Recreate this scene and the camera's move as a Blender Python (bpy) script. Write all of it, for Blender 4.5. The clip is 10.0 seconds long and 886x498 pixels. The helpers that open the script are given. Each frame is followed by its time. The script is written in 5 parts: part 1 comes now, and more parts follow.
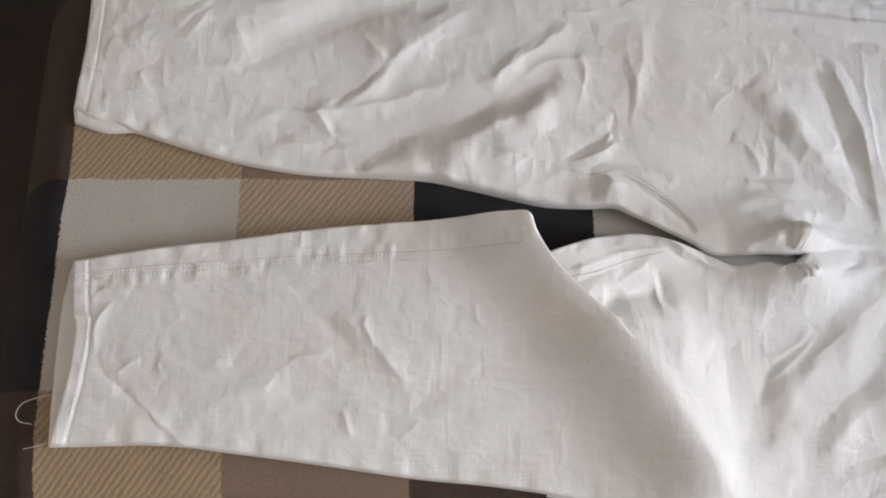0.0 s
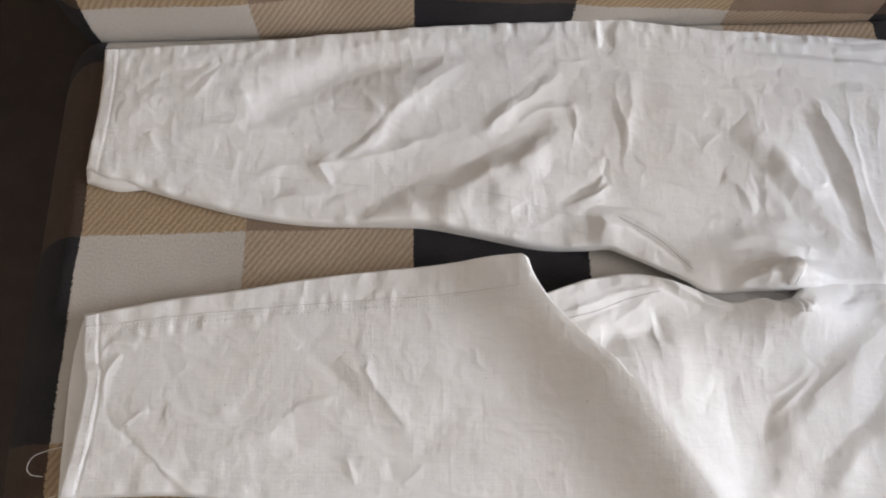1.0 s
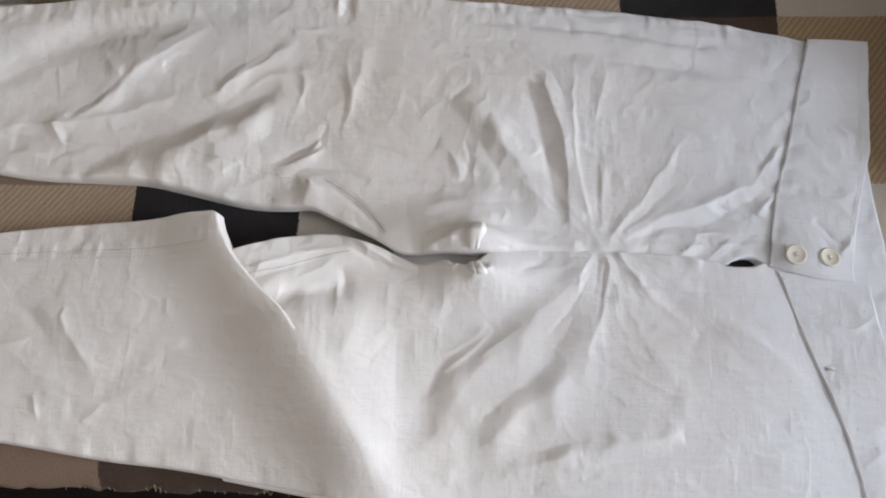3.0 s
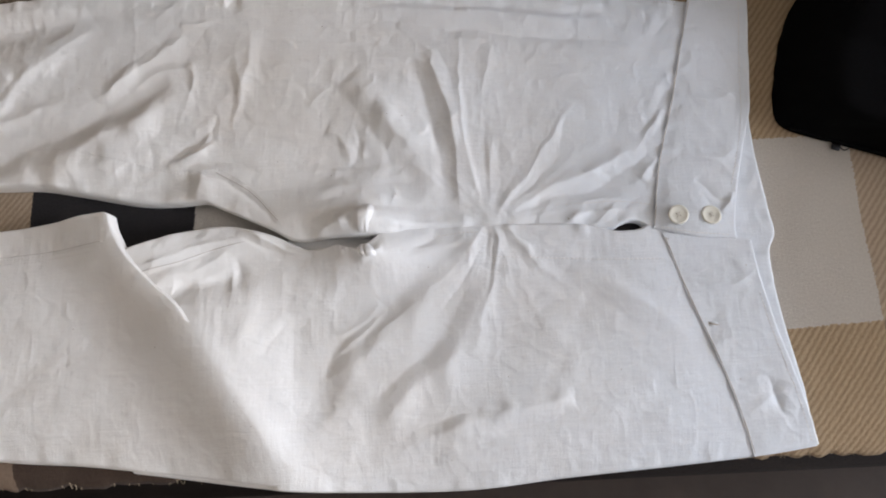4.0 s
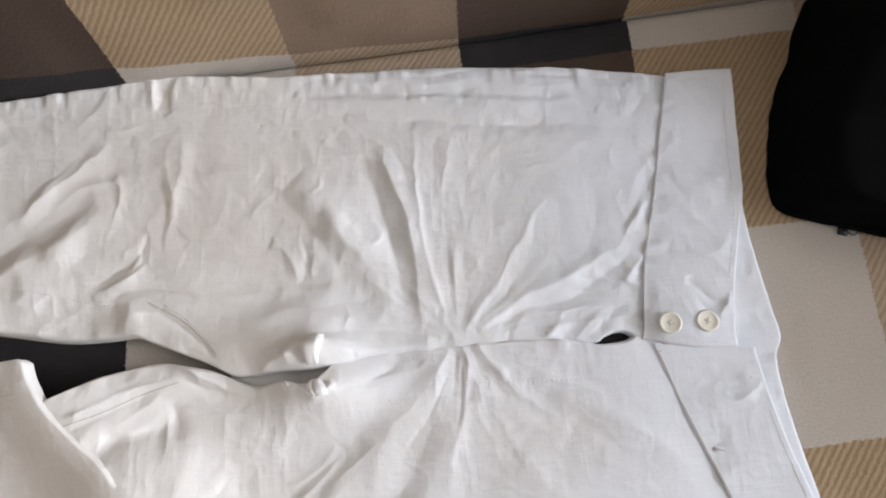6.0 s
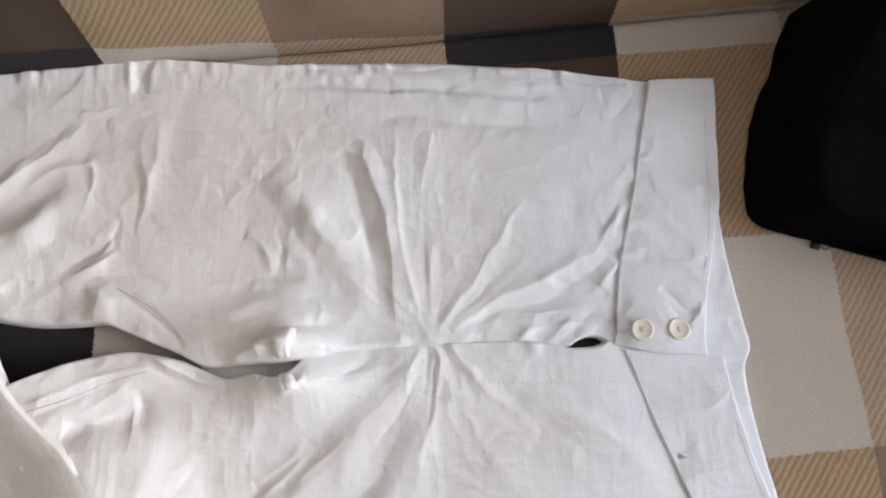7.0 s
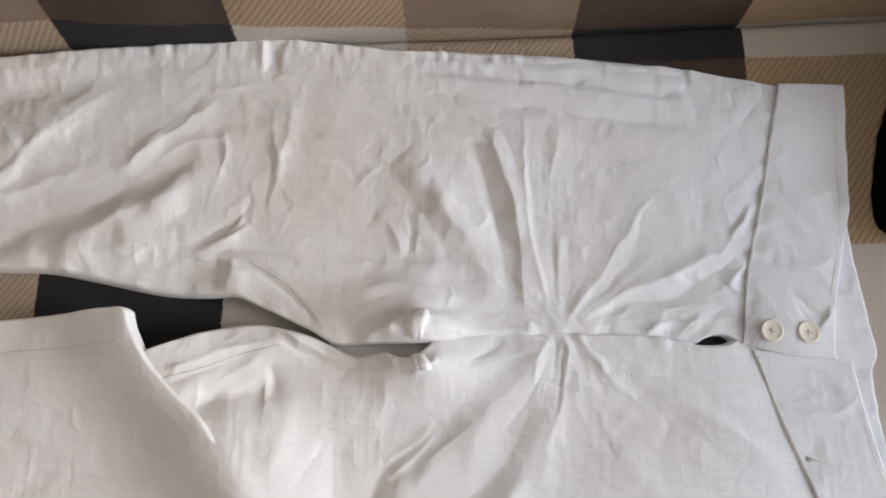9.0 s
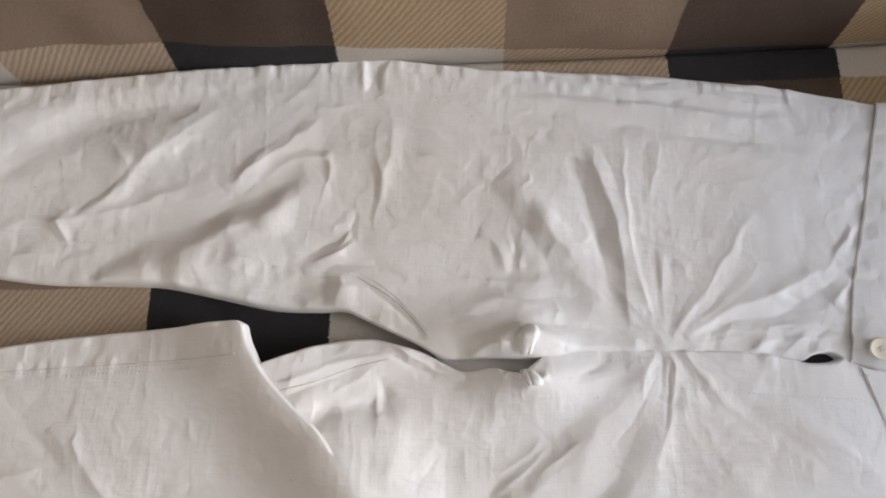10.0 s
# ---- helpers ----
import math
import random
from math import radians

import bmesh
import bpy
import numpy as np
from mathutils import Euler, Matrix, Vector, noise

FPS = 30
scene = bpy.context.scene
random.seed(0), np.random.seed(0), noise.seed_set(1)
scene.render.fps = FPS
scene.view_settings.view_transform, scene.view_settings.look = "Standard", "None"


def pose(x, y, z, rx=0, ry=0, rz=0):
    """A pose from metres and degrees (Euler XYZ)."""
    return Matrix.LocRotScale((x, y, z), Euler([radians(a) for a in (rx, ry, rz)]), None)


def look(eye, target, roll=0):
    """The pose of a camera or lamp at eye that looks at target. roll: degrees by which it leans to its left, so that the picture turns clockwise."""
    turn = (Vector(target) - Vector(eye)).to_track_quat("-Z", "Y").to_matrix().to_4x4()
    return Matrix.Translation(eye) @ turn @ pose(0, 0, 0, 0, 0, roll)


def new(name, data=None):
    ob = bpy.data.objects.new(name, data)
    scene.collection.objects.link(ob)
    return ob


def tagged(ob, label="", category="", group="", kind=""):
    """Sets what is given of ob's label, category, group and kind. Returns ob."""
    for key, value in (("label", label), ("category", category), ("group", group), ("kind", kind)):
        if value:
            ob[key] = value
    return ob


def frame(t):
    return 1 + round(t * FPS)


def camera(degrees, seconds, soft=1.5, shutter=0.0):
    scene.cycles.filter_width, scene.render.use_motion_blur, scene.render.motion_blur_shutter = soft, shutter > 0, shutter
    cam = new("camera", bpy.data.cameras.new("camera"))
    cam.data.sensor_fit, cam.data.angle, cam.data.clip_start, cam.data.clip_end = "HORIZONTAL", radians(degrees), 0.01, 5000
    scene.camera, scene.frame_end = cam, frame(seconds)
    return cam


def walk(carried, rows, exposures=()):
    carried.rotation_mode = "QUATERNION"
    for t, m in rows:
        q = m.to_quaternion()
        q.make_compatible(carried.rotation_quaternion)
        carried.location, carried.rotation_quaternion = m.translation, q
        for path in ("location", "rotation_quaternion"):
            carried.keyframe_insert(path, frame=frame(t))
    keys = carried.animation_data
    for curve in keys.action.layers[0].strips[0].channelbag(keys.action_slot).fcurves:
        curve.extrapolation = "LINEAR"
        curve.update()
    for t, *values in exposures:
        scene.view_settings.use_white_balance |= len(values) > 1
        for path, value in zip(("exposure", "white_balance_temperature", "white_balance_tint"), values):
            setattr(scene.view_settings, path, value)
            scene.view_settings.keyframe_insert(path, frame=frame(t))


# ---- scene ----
cam = camera(65.3, 10.0, soft=1.9)
PATH = [
    (0, (-0.02, 0.014, 1.036), (0.062, 0.488, -0.905), 10.2),
    (0.5, (-0.015, 0.016, 1.042), (0.044, 0.564, -0.881), 6.1),
    (1, (-0.006, 0.008, 1.051), (0.035, 0.614, -0.855), 2.9),
    (1.5, (0.006, 0.005, 1.053), (0.117, 0.62, -0.847), 8.3),
    (2, (0.107, -0.004, 1.066), (0.161, 0.617, -0.834), 6.0),
    (2.5, (0.246, -0.025, 1.073), (0.197, 0.562, -0.838), -0.6),
    (3, (0.321, -0.02, 1.071), (0.265, 0.534, -0.85), -4.6),
    (3.2, (0.353, -0.029, 1.069), (0.307, 0.534, -0.849), -4.1),
    (4.3, (0.425, -0.009, 1.087), (0.393, 0.445, -0.861), -7.6),
    (4.5, (0.426, -0.002, 1.087), (0.398, 0.45, -0.861), -6.8),
    (5, (0.443, 0.026, 1.107), (0.419, 0.606, -0.807), -4.9),
    (5.5, (0.448, 0.052, 1.073), (0.454, 0.63, -0.842), -4.2),
    (6, (0.465, 0.091, 1.027), (0.43, 0.621, -0.901), -10.1),
    (6.2, (0.472, 0.102, 1.024), (0.467, 0.593, -0.915), -6.5),
    (7.3, (0.464, 0.093, 1.028), (0.483, 0.602, -0.906), -1.8),
    (7.5, (0.459, 0.085, 1.029), (0.476, 0.625, -0.897), -2.1),
    (8, (0.441, 0.079, 1.033), (0.463, 0.622, -0.892), -1.3),
    (8.5, (0.409, 0.071, 1.031), (0.401, 0.595, -0.9), -3.4),
    (9, (0.358, 0.086, 1.027), (0.352, 0.602, -0.906), -1.7),
    (9.5, (0.3, 0.091, 1.03), (0.284, 0.632, -0.895), -3.4),
    (10, (0.277, 0.085, 1.038), (0.223, 0.645, -0.881), -6.1),
]
walk(cam, [(t, look(eye, target, roll)) for t, eye, target, roll in PATH],
     exposures=[(0, 0.10, 6470, 11.0), (1, 0.12, 6500, 11.0), (2.5, -0.03, 6420, 10.8), (4.5, -0.02, 6450, 10.8), (5.5, 0.18, 6540, 11.3), (7.5, 0.18, 6540, 11.3), (9, 0.04, 6620, 11.5), (10, 0.03, 6680, 11.7)])

# ---- world and light ----
world = bpy.data.worlds.new("world")
scene.world = world
world.use_nodes = True
wn = world.node_tree
sky = wn.nodes.new("ShaderNodeTexSky")
sky.sky_type, sky.sun_disc = "NISHITA", False
sky.sun_elevation, sky.sun_rotation = radians(35), radians(60)
wn.nodes["Background"].inputs["Strength"].default_value = 0.10
wn.links.new(sky.outputs["Color"], wn.nodes["Background"].inputs["Color"])


def area_light(name, at, aim, width, height, watts, colour):
    data = bpy.data.lights.new(name, "AREA")
    data.shape, data.size, data.size_y, data.energy, data.color = "RECTANGLE", width, height, watts, colour
    ob = new(name, data)
    ob.matrix_world = look(at, aim)
    return ob


WINDOW_X, WIN_Y0, WIN_Y1, WIN_Z0, WIN_Z1 = 5.60, -2.05, 0.45, 1.10, 2.78
area_light("window_daylight", (WINDOW_X - 0.03, (WIN_Y0 + WIN_Y1) / 2, (WIN_Z0 + WIN_Z1) / 2), (0, (WIN_Y0 + WIN_Y1) / 2, (WIN_Z0 + WIN_Z1) / 2), WIN_Y1 - WIN_Y0, WIN_Z1 - WIN_Z0, 338.0, (0.862, 0.92, 1.03))


# ---- material tools ----
class Mat:
    """A principled material with short calls for its nodes."""

    def __init__(self, name, rough=0.8, colour=(0.5, 0.5, 0.5), metal=0.0):
        self.m = bpy.data.materials.new(name)
        self.m.use_nodes = True
        self.t = self.m.node_tree
        self.b = self.t.nodes["Principled BSDF"]
        self.b.inputs["Roughness"].default_value = rough
        self.b.inputs["Base Color"].default_value = (*colour, 1)
        self.b.inputs["Metallic"].default_value = metal
        self.b.inputs["Specular IOR Level"].default_value = 0.25

    def node(self, kind, **inputs):
        n = self.t.nodes.new(kind)
        for k, v in inputs.items():
            self.put(n.inputs[k.replace("_", " ")], v)
        return n

    def put(self, socket, v):
        if isinstance(v, bpy.types.NodeSocket):
            self.t.links.new(v, socket)
        else:
            socket.default_value = v

    def math(self, op, a, b=0.0, c=0.0):
        n = self.t.nodes.new("ShaderNodeMath")
        n.operation = op
        for s, v in zip(n.inputs, (a, b, c)):
            self.put(s, v)
        return n.outputs[0]

    def mix(self, f, a, b):
        n = self.t.nodes.new("ShaderNodeMix")
        n.data_type = "RGBA"
        self.put(n.inputs[0], f)
        for s, v in ((n.inputs[6], a), (n.inputs[7], b)):
            self.put(s, (*v, 1) if isinstance(v, tuple) and len(v) == 3 else v)
        return n.outputs[2]

    def noise(self, scale, detail=3.0, rough=0.55, vec=None):
        n = self.t.nodes.new("ShaderNodeTexNoise")
        n.inputs["Scale"].default_value, n.inputs["Detail"].default_value, n.inputs["Roughness"].default_value = scale, detail, rough
        self.put(n.inputs["Vector"], vec if vec is not None else self.where())
        return n.outputs["Fac"]

    def where(self):
        if not hasattr(self, "geo"):
            self.geo = self.t.nodes.new("ShaderNodeNewGeometry")
        return self.geo.outputs["Position"]

    def ramp(self, v, lo, hi):
        n = self.t.nodes.new("ShaderNodeMapRange")
        self.put(n.inputs["Value"], v)
        n.inputs["From Min"].default_value, n.inputs["From Max"].default_value = lo, hi
        return n.outputs["Result"]

    def bump(self, height, dist, strength=1.0, after=None):
        n = self.t.nodes.new("ShaderNodeBump")
        n.inputs["Strength"].default_value, n.inputs["Distance"].default_value = strength, dist
        self.put(n.inputs["Height"], height)
        if after is not None:
            self.put(n.inputs["Normal"], after)
        return n.outputs["Normal"]

    def finish(self, colour=None, normal=None, rough=None):
        if colour is not None:
            self.put(self.b.inputs["Base Color"], colour)
        if normal is not None:
            self.put(self.b.inputs["Normal"], normal)
        if rough is not None:
            self.put(self.b.inputs["Roughness"], rough)
        return self.m


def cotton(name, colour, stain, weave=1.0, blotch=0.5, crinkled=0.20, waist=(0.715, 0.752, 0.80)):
    """Washed plain-weave cotton: thread grid, slubs, crumpling and faint yellowed patches."""
    k = Mat(name, 0.88, colour)
    p = k.where()
    xyz = k.node("ShaderNodeSeparateXYZ", Vector=p)
    wob = k.noise(60, 2)
    wx = k.math("SINE", k.math("MULTIPLY", k.math("ADD", xyz.outputs[0], k.math("MULTIPLY", wob, 0.0012)), 2 * math.pi / 0.0011))
    wy = k.math("SINE", k.math("MULTIPLY", k.math("ADD", xyz.outputs[1], k.math("MULTIPLY", wob, 0.0012)), 2 * math.pi / 0.0011))
    threads = k.math("MULTIPLY", wx, wy)
    stretch = k.node("ShaderNodeVectorMath")
    stretch.operation = "MULTIPLY"
    k.put(stretch.inputs[0], p)
    stretch.inputs[1].default_value = (30, 420, 60)
    slub = k.noise(1.0, 3, 0.6, stretch.outputs[0])
    across = k.node("ShaderNodeVectorMath")
    across.operation = "MULTIPLY"
    k.put(across.inputs[0], p)
    across.inputs[1].default_value = (420, 26, 60)
    slub_across = k.noise(1.0, 3, 0.6, across.outputs[0])
    crumple = k.noise(70, 5, 0.62)
    patches = k.noise(7, 4, 0.6)
    dirt = k.noise(160, 4, 0.7)
    # warm bounce over the legs, cool daylight at the waist, painted into the colour
    daylight_x = k.math("ADD", xyz.outputs[0], k.math("MULTIPLY", k.math("SUBTRACT", k.noise(5, 3), 0.5), 0.25))
    ground = k.mix(k.ramp(daylight_x, 0.22, 0.66), colour, waist)
    c = k.mix(k.math("MULTIPLY", k.ramp(patches, 0.46, 0.72), blotch), ground, k.mix(k.math("MULTIPLY", k.ramp(daylight_x, 0.22, 0.66), 0.7), stain, ground))
    c = k.mix(k.math("MULTIPLY", k.ramp(dirt, 0.52, 0.8), 0.22), c, stain)
    c = k.mix(k.math("MULTIPLY", k.math("ADD", slub, slub_across), 0.15), c, k.mix(0.14, c, (0, 0, 0)))
    c = k.mix(k.math("MULTIPLY", k.ramp(k.noise(16, 3, 0.55), 0.45, 0.70), 0.30), c, k.mix(0.06, c, (0.70, 0.42, 0.34)))
    speck = k.ramp(k.noise(230, 1), 0.80, 0.82)
    c = k.mix(k.math("MULTIPLY", speck, 0.6), c, (0.36, 0.31, 0.26))
    # sharp crinkles: thin ridges where a warped noise crosses its middle, in some places more than others
    def crinkle(scale, squash, thin):
        v = k.node("ShaderNodeVectorMath")
        v.operation = "MULTIPLY"
        k.put(v.inputs[0], p)
        v.inputs[1].default_value = squash
        off = k.math("ABSOLUTE", k.math("SUBTRACT", k.noise(scale, 2, 0.45, v.outputs[0]), 0.5))
        return k.ramp(off, thin, 0.0)
    gate = k.ramp(k.noise(13, 2), 0.40, 0.62)
    lines = k.math("MULTIPLY", crinkle(27, (1.0, 0.45, 1.0), 0.06), gate)
    lines_across = k.math("MULTIPLY", crinkle(24, (0.5, 1.0, 1.0), 0.055), k.math("SUBTRACT", 1.0, gate))
    n = k.bump(crumple, 0.0022, 0.30)
    n = k.bump(k.math("ADD", lines, lines_across), 0.0011, crinkled, n)
    n = k.bump(k.math("ADD", slub, slub_across), 0.0006, 0.38, n)
    n = k.bump(threads, 0.00018, 0.2 * weave, n)
    return k.finish(c, n)


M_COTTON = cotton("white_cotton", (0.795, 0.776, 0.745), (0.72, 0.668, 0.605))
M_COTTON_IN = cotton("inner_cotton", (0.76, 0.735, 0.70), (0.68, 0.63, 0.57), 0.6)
# the window's cool light is also put into this band colour
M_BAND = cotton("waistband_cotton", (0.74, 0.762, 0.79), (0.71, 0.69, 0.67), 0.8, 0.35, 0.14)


def thread_material(name, colour):
    k = Mat(name, 0.8, colour)
    n = k.noise(900, 2)
    return k.finish(k.mix(n, tuple(v * 0.8 for v in colour), colour), k.bump(n, 0.0003))


M_STITCH = thread_material("stitch_thread", (0.80, 0.77, 0.73))
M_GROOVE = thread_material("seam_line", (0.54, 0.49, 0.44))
M_INSEAM = thread_material("inseam_line", (0.68, 0.64, 0.60))
M_LOOSE = thread_material("loose_thread", (0.74, 0.71, 0.66))
M_FRINGE = thread_material("fringe_yarn", (0.42, 0.33, 0.22))


def button_material():
    k = Mat("button_resin", 0.35, (0.72, 0.69, 0.58))
    k.b.inputs["Specular IOR Level"].default_value = 0.45
    n = k.noise(90, 4)
    return k.finish(k.mix(n, (0.69, 0.665, 0.575), (0.77, 0.755, 0.68)), k.bump(n, 0.0002))


M_BUTTON = button_material()
M_HOLE = Mat("button_hole_dark", 0.9, (0.40, 0.37, 0.30)).m

COL0, CELL_W, ROW0, CELL_H, SKEW = -0.358, 0.1702, 0.0417, 0.197, 0.0155


def plaid_material():
    """Brushed checked throw: columns white, tan, black; rows white and tan; mixed cells carry a diagonal twill."""
    k = Mat("plaid_wool", 0.95)
    k.b.inputs["Sheen Weight"].default_value = 0.04
    k.b.inputs["Sheen Roughness"].default_value = 0.6
    k.b.inputs["Specular IOR Level"].default_value = 0.08
    uv = k.node("ShaderNodeUVMap")
    uv.uv_map = "cloth"
    s = k.node("ShaderNodeSeparateXYZ", Vector=uv.outputs[0])
    u, v = s.outputs[0], s.outputs[1]
    fuzz = k.math("MULTIPLY", k.math("SUBTRACT", k.noise(420, 3, 0.6, uv.outputs[0]), 0.5), 0.0075)
    soft = k.math("MULTIPLY", k.math("SUBTRACT", k.noise(11, 2, 0.5, uv.outputs[0]), 0.5), 0.008)
    shift = k.math("ADD", fuzz, soft)
    uu = k.math("DIVIDE", k.math("SUBTRACT", k.math("ADD", u, shift), COL0), CELL_W)
    vv = k.math("DIVIDE", k.math("SUBTRACT", k.math("ADD", v, shift), ROW0), CELL_H)
    col = k.math("FLOORED_MODULO", k.math("FLOOR", uu), 3.0)
    row = k.math("FLOORED_MODULO", k.math("FLOOR", vv), 2.0)
    is_white = k.math("LESS_THAN", col, 0.5)
    is_black = k.math("GREATER_THAN", col, 1.5)
    tan_row = k.math("GREATER_THAN", row, 0.5)
    # twill: slanted ribs about 7 mm apart, ragged at the edges
    wob = k.math("MULTIPLY", k.math("SUBTRACT", k.noise(170, 3, 0.6, uv.outputs[0]), 0.5), 0.0042)
    slant = k.math("ADD", k.math("SUBTRACT", k.math("MULTIPLY", u, 0.80), k.math("MULTIPLY", v, 0.62)), wob)
    rib = k.math("SINE", k.math("MULTIPLY", slant, 2 * math.pi / 0.0058))
    rib_f = k.math("ADD", k.math("MULTIPLY", k.ramp(rib, -0.8, 0.8), 0.72), k.math("MULTIPLY", k.noise(260, 3, 0.6, uv.outputs[0]), 0.28))
    wool = k.noise(330, 4, 0.7, uv.outputs[0])
    fleck = k.noise(900, 2, 0.7, uv.outputs[0])
    worn = k.noise(14, 4, 0.6, uv.outputs[0])
    white = k.mix(wool, (0.41, 0.374, 0.325), (0.54, 0.497, 0.440))
    tan_twill = k.mix(rib_f, (0.280, 0.198, 0.120), (0.42, 0.312, 0.196))
    pale_twill = k.mix(rib_f, (0.300, 0.222, 0.154), (0.43, 0.338, 0.244))
    brown = k.mix(wool, (0.165, 0.115, 0.080), (0.27, 0.195, 0.140))
    black = k.mix(wool, (0.011, 0.0105, 0.012), (0.026, 0.0245, 0.027))
    umber = k.mix(wool, (0.036, 0.023, 0.017), (0.088, 0.058, 0.042))
    in_white_row = k.mix(is_black, k.mix(is_white, pale_twill, white), black)
    in_tan_row = k.mix(is_black, k.mix(is_white, brown, tan_twill), umber)
    c = k.mix(tan_row, in_white_row, in_tan_row)
    c = k.mix(k.math("MULTIPLY", k.ramp(fleck, 0.45, 0.85), 0.35), c, k.mix(0.55, c, (0.10, 0.075, 0.055)))
    c = k.mix(k.math("MULTIPLY", k.ramp(worn, 0.4, 0.8), 0.25), c, k.mix(0.85, (0.3, 0.25, 0.2), c))
    twill_here = k.math("MULTIPLY", k.math("SUBTRACT", 1.0, is_black), k.math("ABSOLUTE", k.math("SUBTRACT", tan_row, k.math("SUBTRACT", 1.0, is_white))))
    n = k.bump(k.math("MULTIPLY", rib_f, twill_here), 0.0012, 0.32)
    n = k.bump(wool, 0.0016, 0.6, n)
    n = k.bump(fleck, 0.0009, 0.5, n)
    return k.finish(c, n)


M_PLAID = plaid_material()


def simple_cloth(name, dark, light, scale=260, dist=0.001, rough=0.9, gloss=0.12):
    k = Mat(name, rough, dark)
    k.b.inputs["Specular IOR Level"].default_value = gloss
    n, big = k.noise(scale, 4, 0.65), k.noise(9, 4)
    return k.finish(k.mix(k.math("MULTIPLY", k.math("ADD", n, big), 0.5), dark, light), k.bump(n, dist, 0.6))


M_SOFA = simple_cloth("dark_upholstery", (0.009, 0.007, 0.006), (0.022, 0.017, 0.015))
M_BAG = simple_cloth("black_bag_cloth", (0.0014, 0.0014, 0.0015), (0.0036, 0.0035, 0.0036), 320, 0.0008, 0.95, 0.06)
M_ZIP = Mat("dark_zip_metal", 0.35, (0.03, 0.03, 0.033), 0.6).m
M_WALL = simple_cloth("wall_paint", (0.64, 0.55, 0.45), (0.70, 0.61, 0.51), 40, 0.001)
# pale tone lets the unseen west wall bounce warm fill
M_WALL_FILL = simple_cloth("pale_fill_wall", (0.68, 0.61, 0.52), (0.74, 0.67, 0.58), 40, 0.001)
# dark tone of the unseen south wall keeps bounce off the seat front
M_WALL_ABSORB = simple_cloth("brown_absorbing_wall", (0.30, 0.24, 0.18), (0.35, 0.28, 0.22), 40, 0.001)
M_CEILING = simple_cloth("ceiling_paint", (0.78, 0.77, 0.74), (0.82, 0.81, 0.79), 40, 0.0008)
M_FLOOR = simple_cloth("floor_boards", (0.035, 0.026, 0.022), (0.075, 0.058, 0.048), 30, 0.001, 0.5)
M_FRAME = simple_cloth("window_paint", (0.74, 0.74, 0.73), (0.80, 0.80, 0.79), 60, 0.0004, 0.4)


def glass_material():
    k = Mat("window_glass", 0.02, (1, 1, 1))
    k.b.inputs["Transmission Weight"].default_value = 1.0
    k.b.inputs["IOR"].default_value = 1.45
    return k.m


M_GLASS = glass_material()


# ---- mesh tools ----
def mesh_object(name, verts, faces, material, parent=None, label="", smooth=True, uvs=None):
    me = bpy.data.meshes.new(name)
    me.from_pydata([tuple(map(float, p)) for p in verts], [], [tuple(map(int, f)) for f in faces])
    if smooth:
        me.polygons.foreach_set("use_smooth", [True] * len(me.polygons))
    if uvs is not None:
        layer = me.uv_layers.new(name="cloth")
        idx = np.empty(len(me.loops), dtype=np.int64)
        me.loops.foreach_get("vertex_index", idx)
        layer.data.foreach_set("uv", np.asarray(uvs, dtype=np.float32)[idx].ravel())
    me.materials.append(material)
    me.update()
    ob = new(name, me)
    ob.parent = parent
    if label:
        ob["label"] = label
    return ob


def part(name, bm, material, parent, label="", smooth=True):
    me = bpy.data.meshes.new(name)
    bm.normal_update()
    bm.to_mesh(me)
    bm.free()
    if smooth:
        me.polygons.foreach_set("use_smooth", [True] * len(me.polygons))
    me.materials.append(material)
    ob = new(name, me)
    ob.parent = parent
    if label:
        ob["label"] = label
    return ob


def box_bm(lo, hi, bevel=0.0, segments=2):
    bm = bmesh.new()
    bmesh.ops.create_cube(bm, size=1.0)
    size, mid = [b - a for a, b in zip(lo, hi)], [(a + b) / 2 for a, b in zip(lo, hi)]
    bmesh.ops.transform(bm, matrix=Matrix.Translation(mid) @ Matrix.Diagonal((*size, 1)), verts=bm.verts)
    if bevel:
        bmesh.ops.bevel(bm, geom=bm.edges[:], offset=bevel, segments=segments, profile=0.5, affect="EDGES")
    return bm


def curve(points, n):
    """n even steps along a smooth curve through the points."""
    p = np.array(points, float)
    if len(p) == 2:
        p = np.array([p[0], (p[0] + p[1]) / 2, p[1]])
    ext = np.vstack([2 * p[0] - p[1], p, 2 * p[-1] - p[-2]])
    out = []
    for i in range(1, len(ext) - 2):
        a, b, c, d = ext[i - 1], ext[i], ext[i + 1], ext[i + 2]
        for s in np.linspace(0, 1, 12, endpoint=False):
            out.append(0.5 * (2 * b + (c - a) * s + (2 * a - 5 * b + 4 * c - d) * s * s + (3 * b - a - 3 * c + d) * s ** 3))
    out.append(ext[-2])
    out = np.array(out)
    length = np.concatenate([[0], np.cumsum(np.linalg.norm(np.diff(out, axis=0), axis=1))])
    at = np.linspace(0, length[-1], n)
    return np.stack([np.interp(at, length, out[:, j]) for j in range(out.shape[1])], axis=1)


def coons(bottom, top, left, right, nu, nv):
    """A sheet between four edge curves: bottom and top run left to right, left and right run bottom to top."""
    b, t, l, r = curve(bottom, nu), curve(top, nu), curve(left, nv), curve(right, nv)
    u, v = np.linspace(0, 1, nu)[None, :, None], np.linspace(0, 1, nv)[:, None, None]
    ruled = (1 - v) * b[None] + v * t[None] + (1 - u) * l[:, None] + u * r[:, None]
    corners = (1 - u) * (1 - v) * b[0] + u * (1 - v) * b[-1] + (1 - u) * v * t[0] + u * v * t[-1]
    return ruled - corners


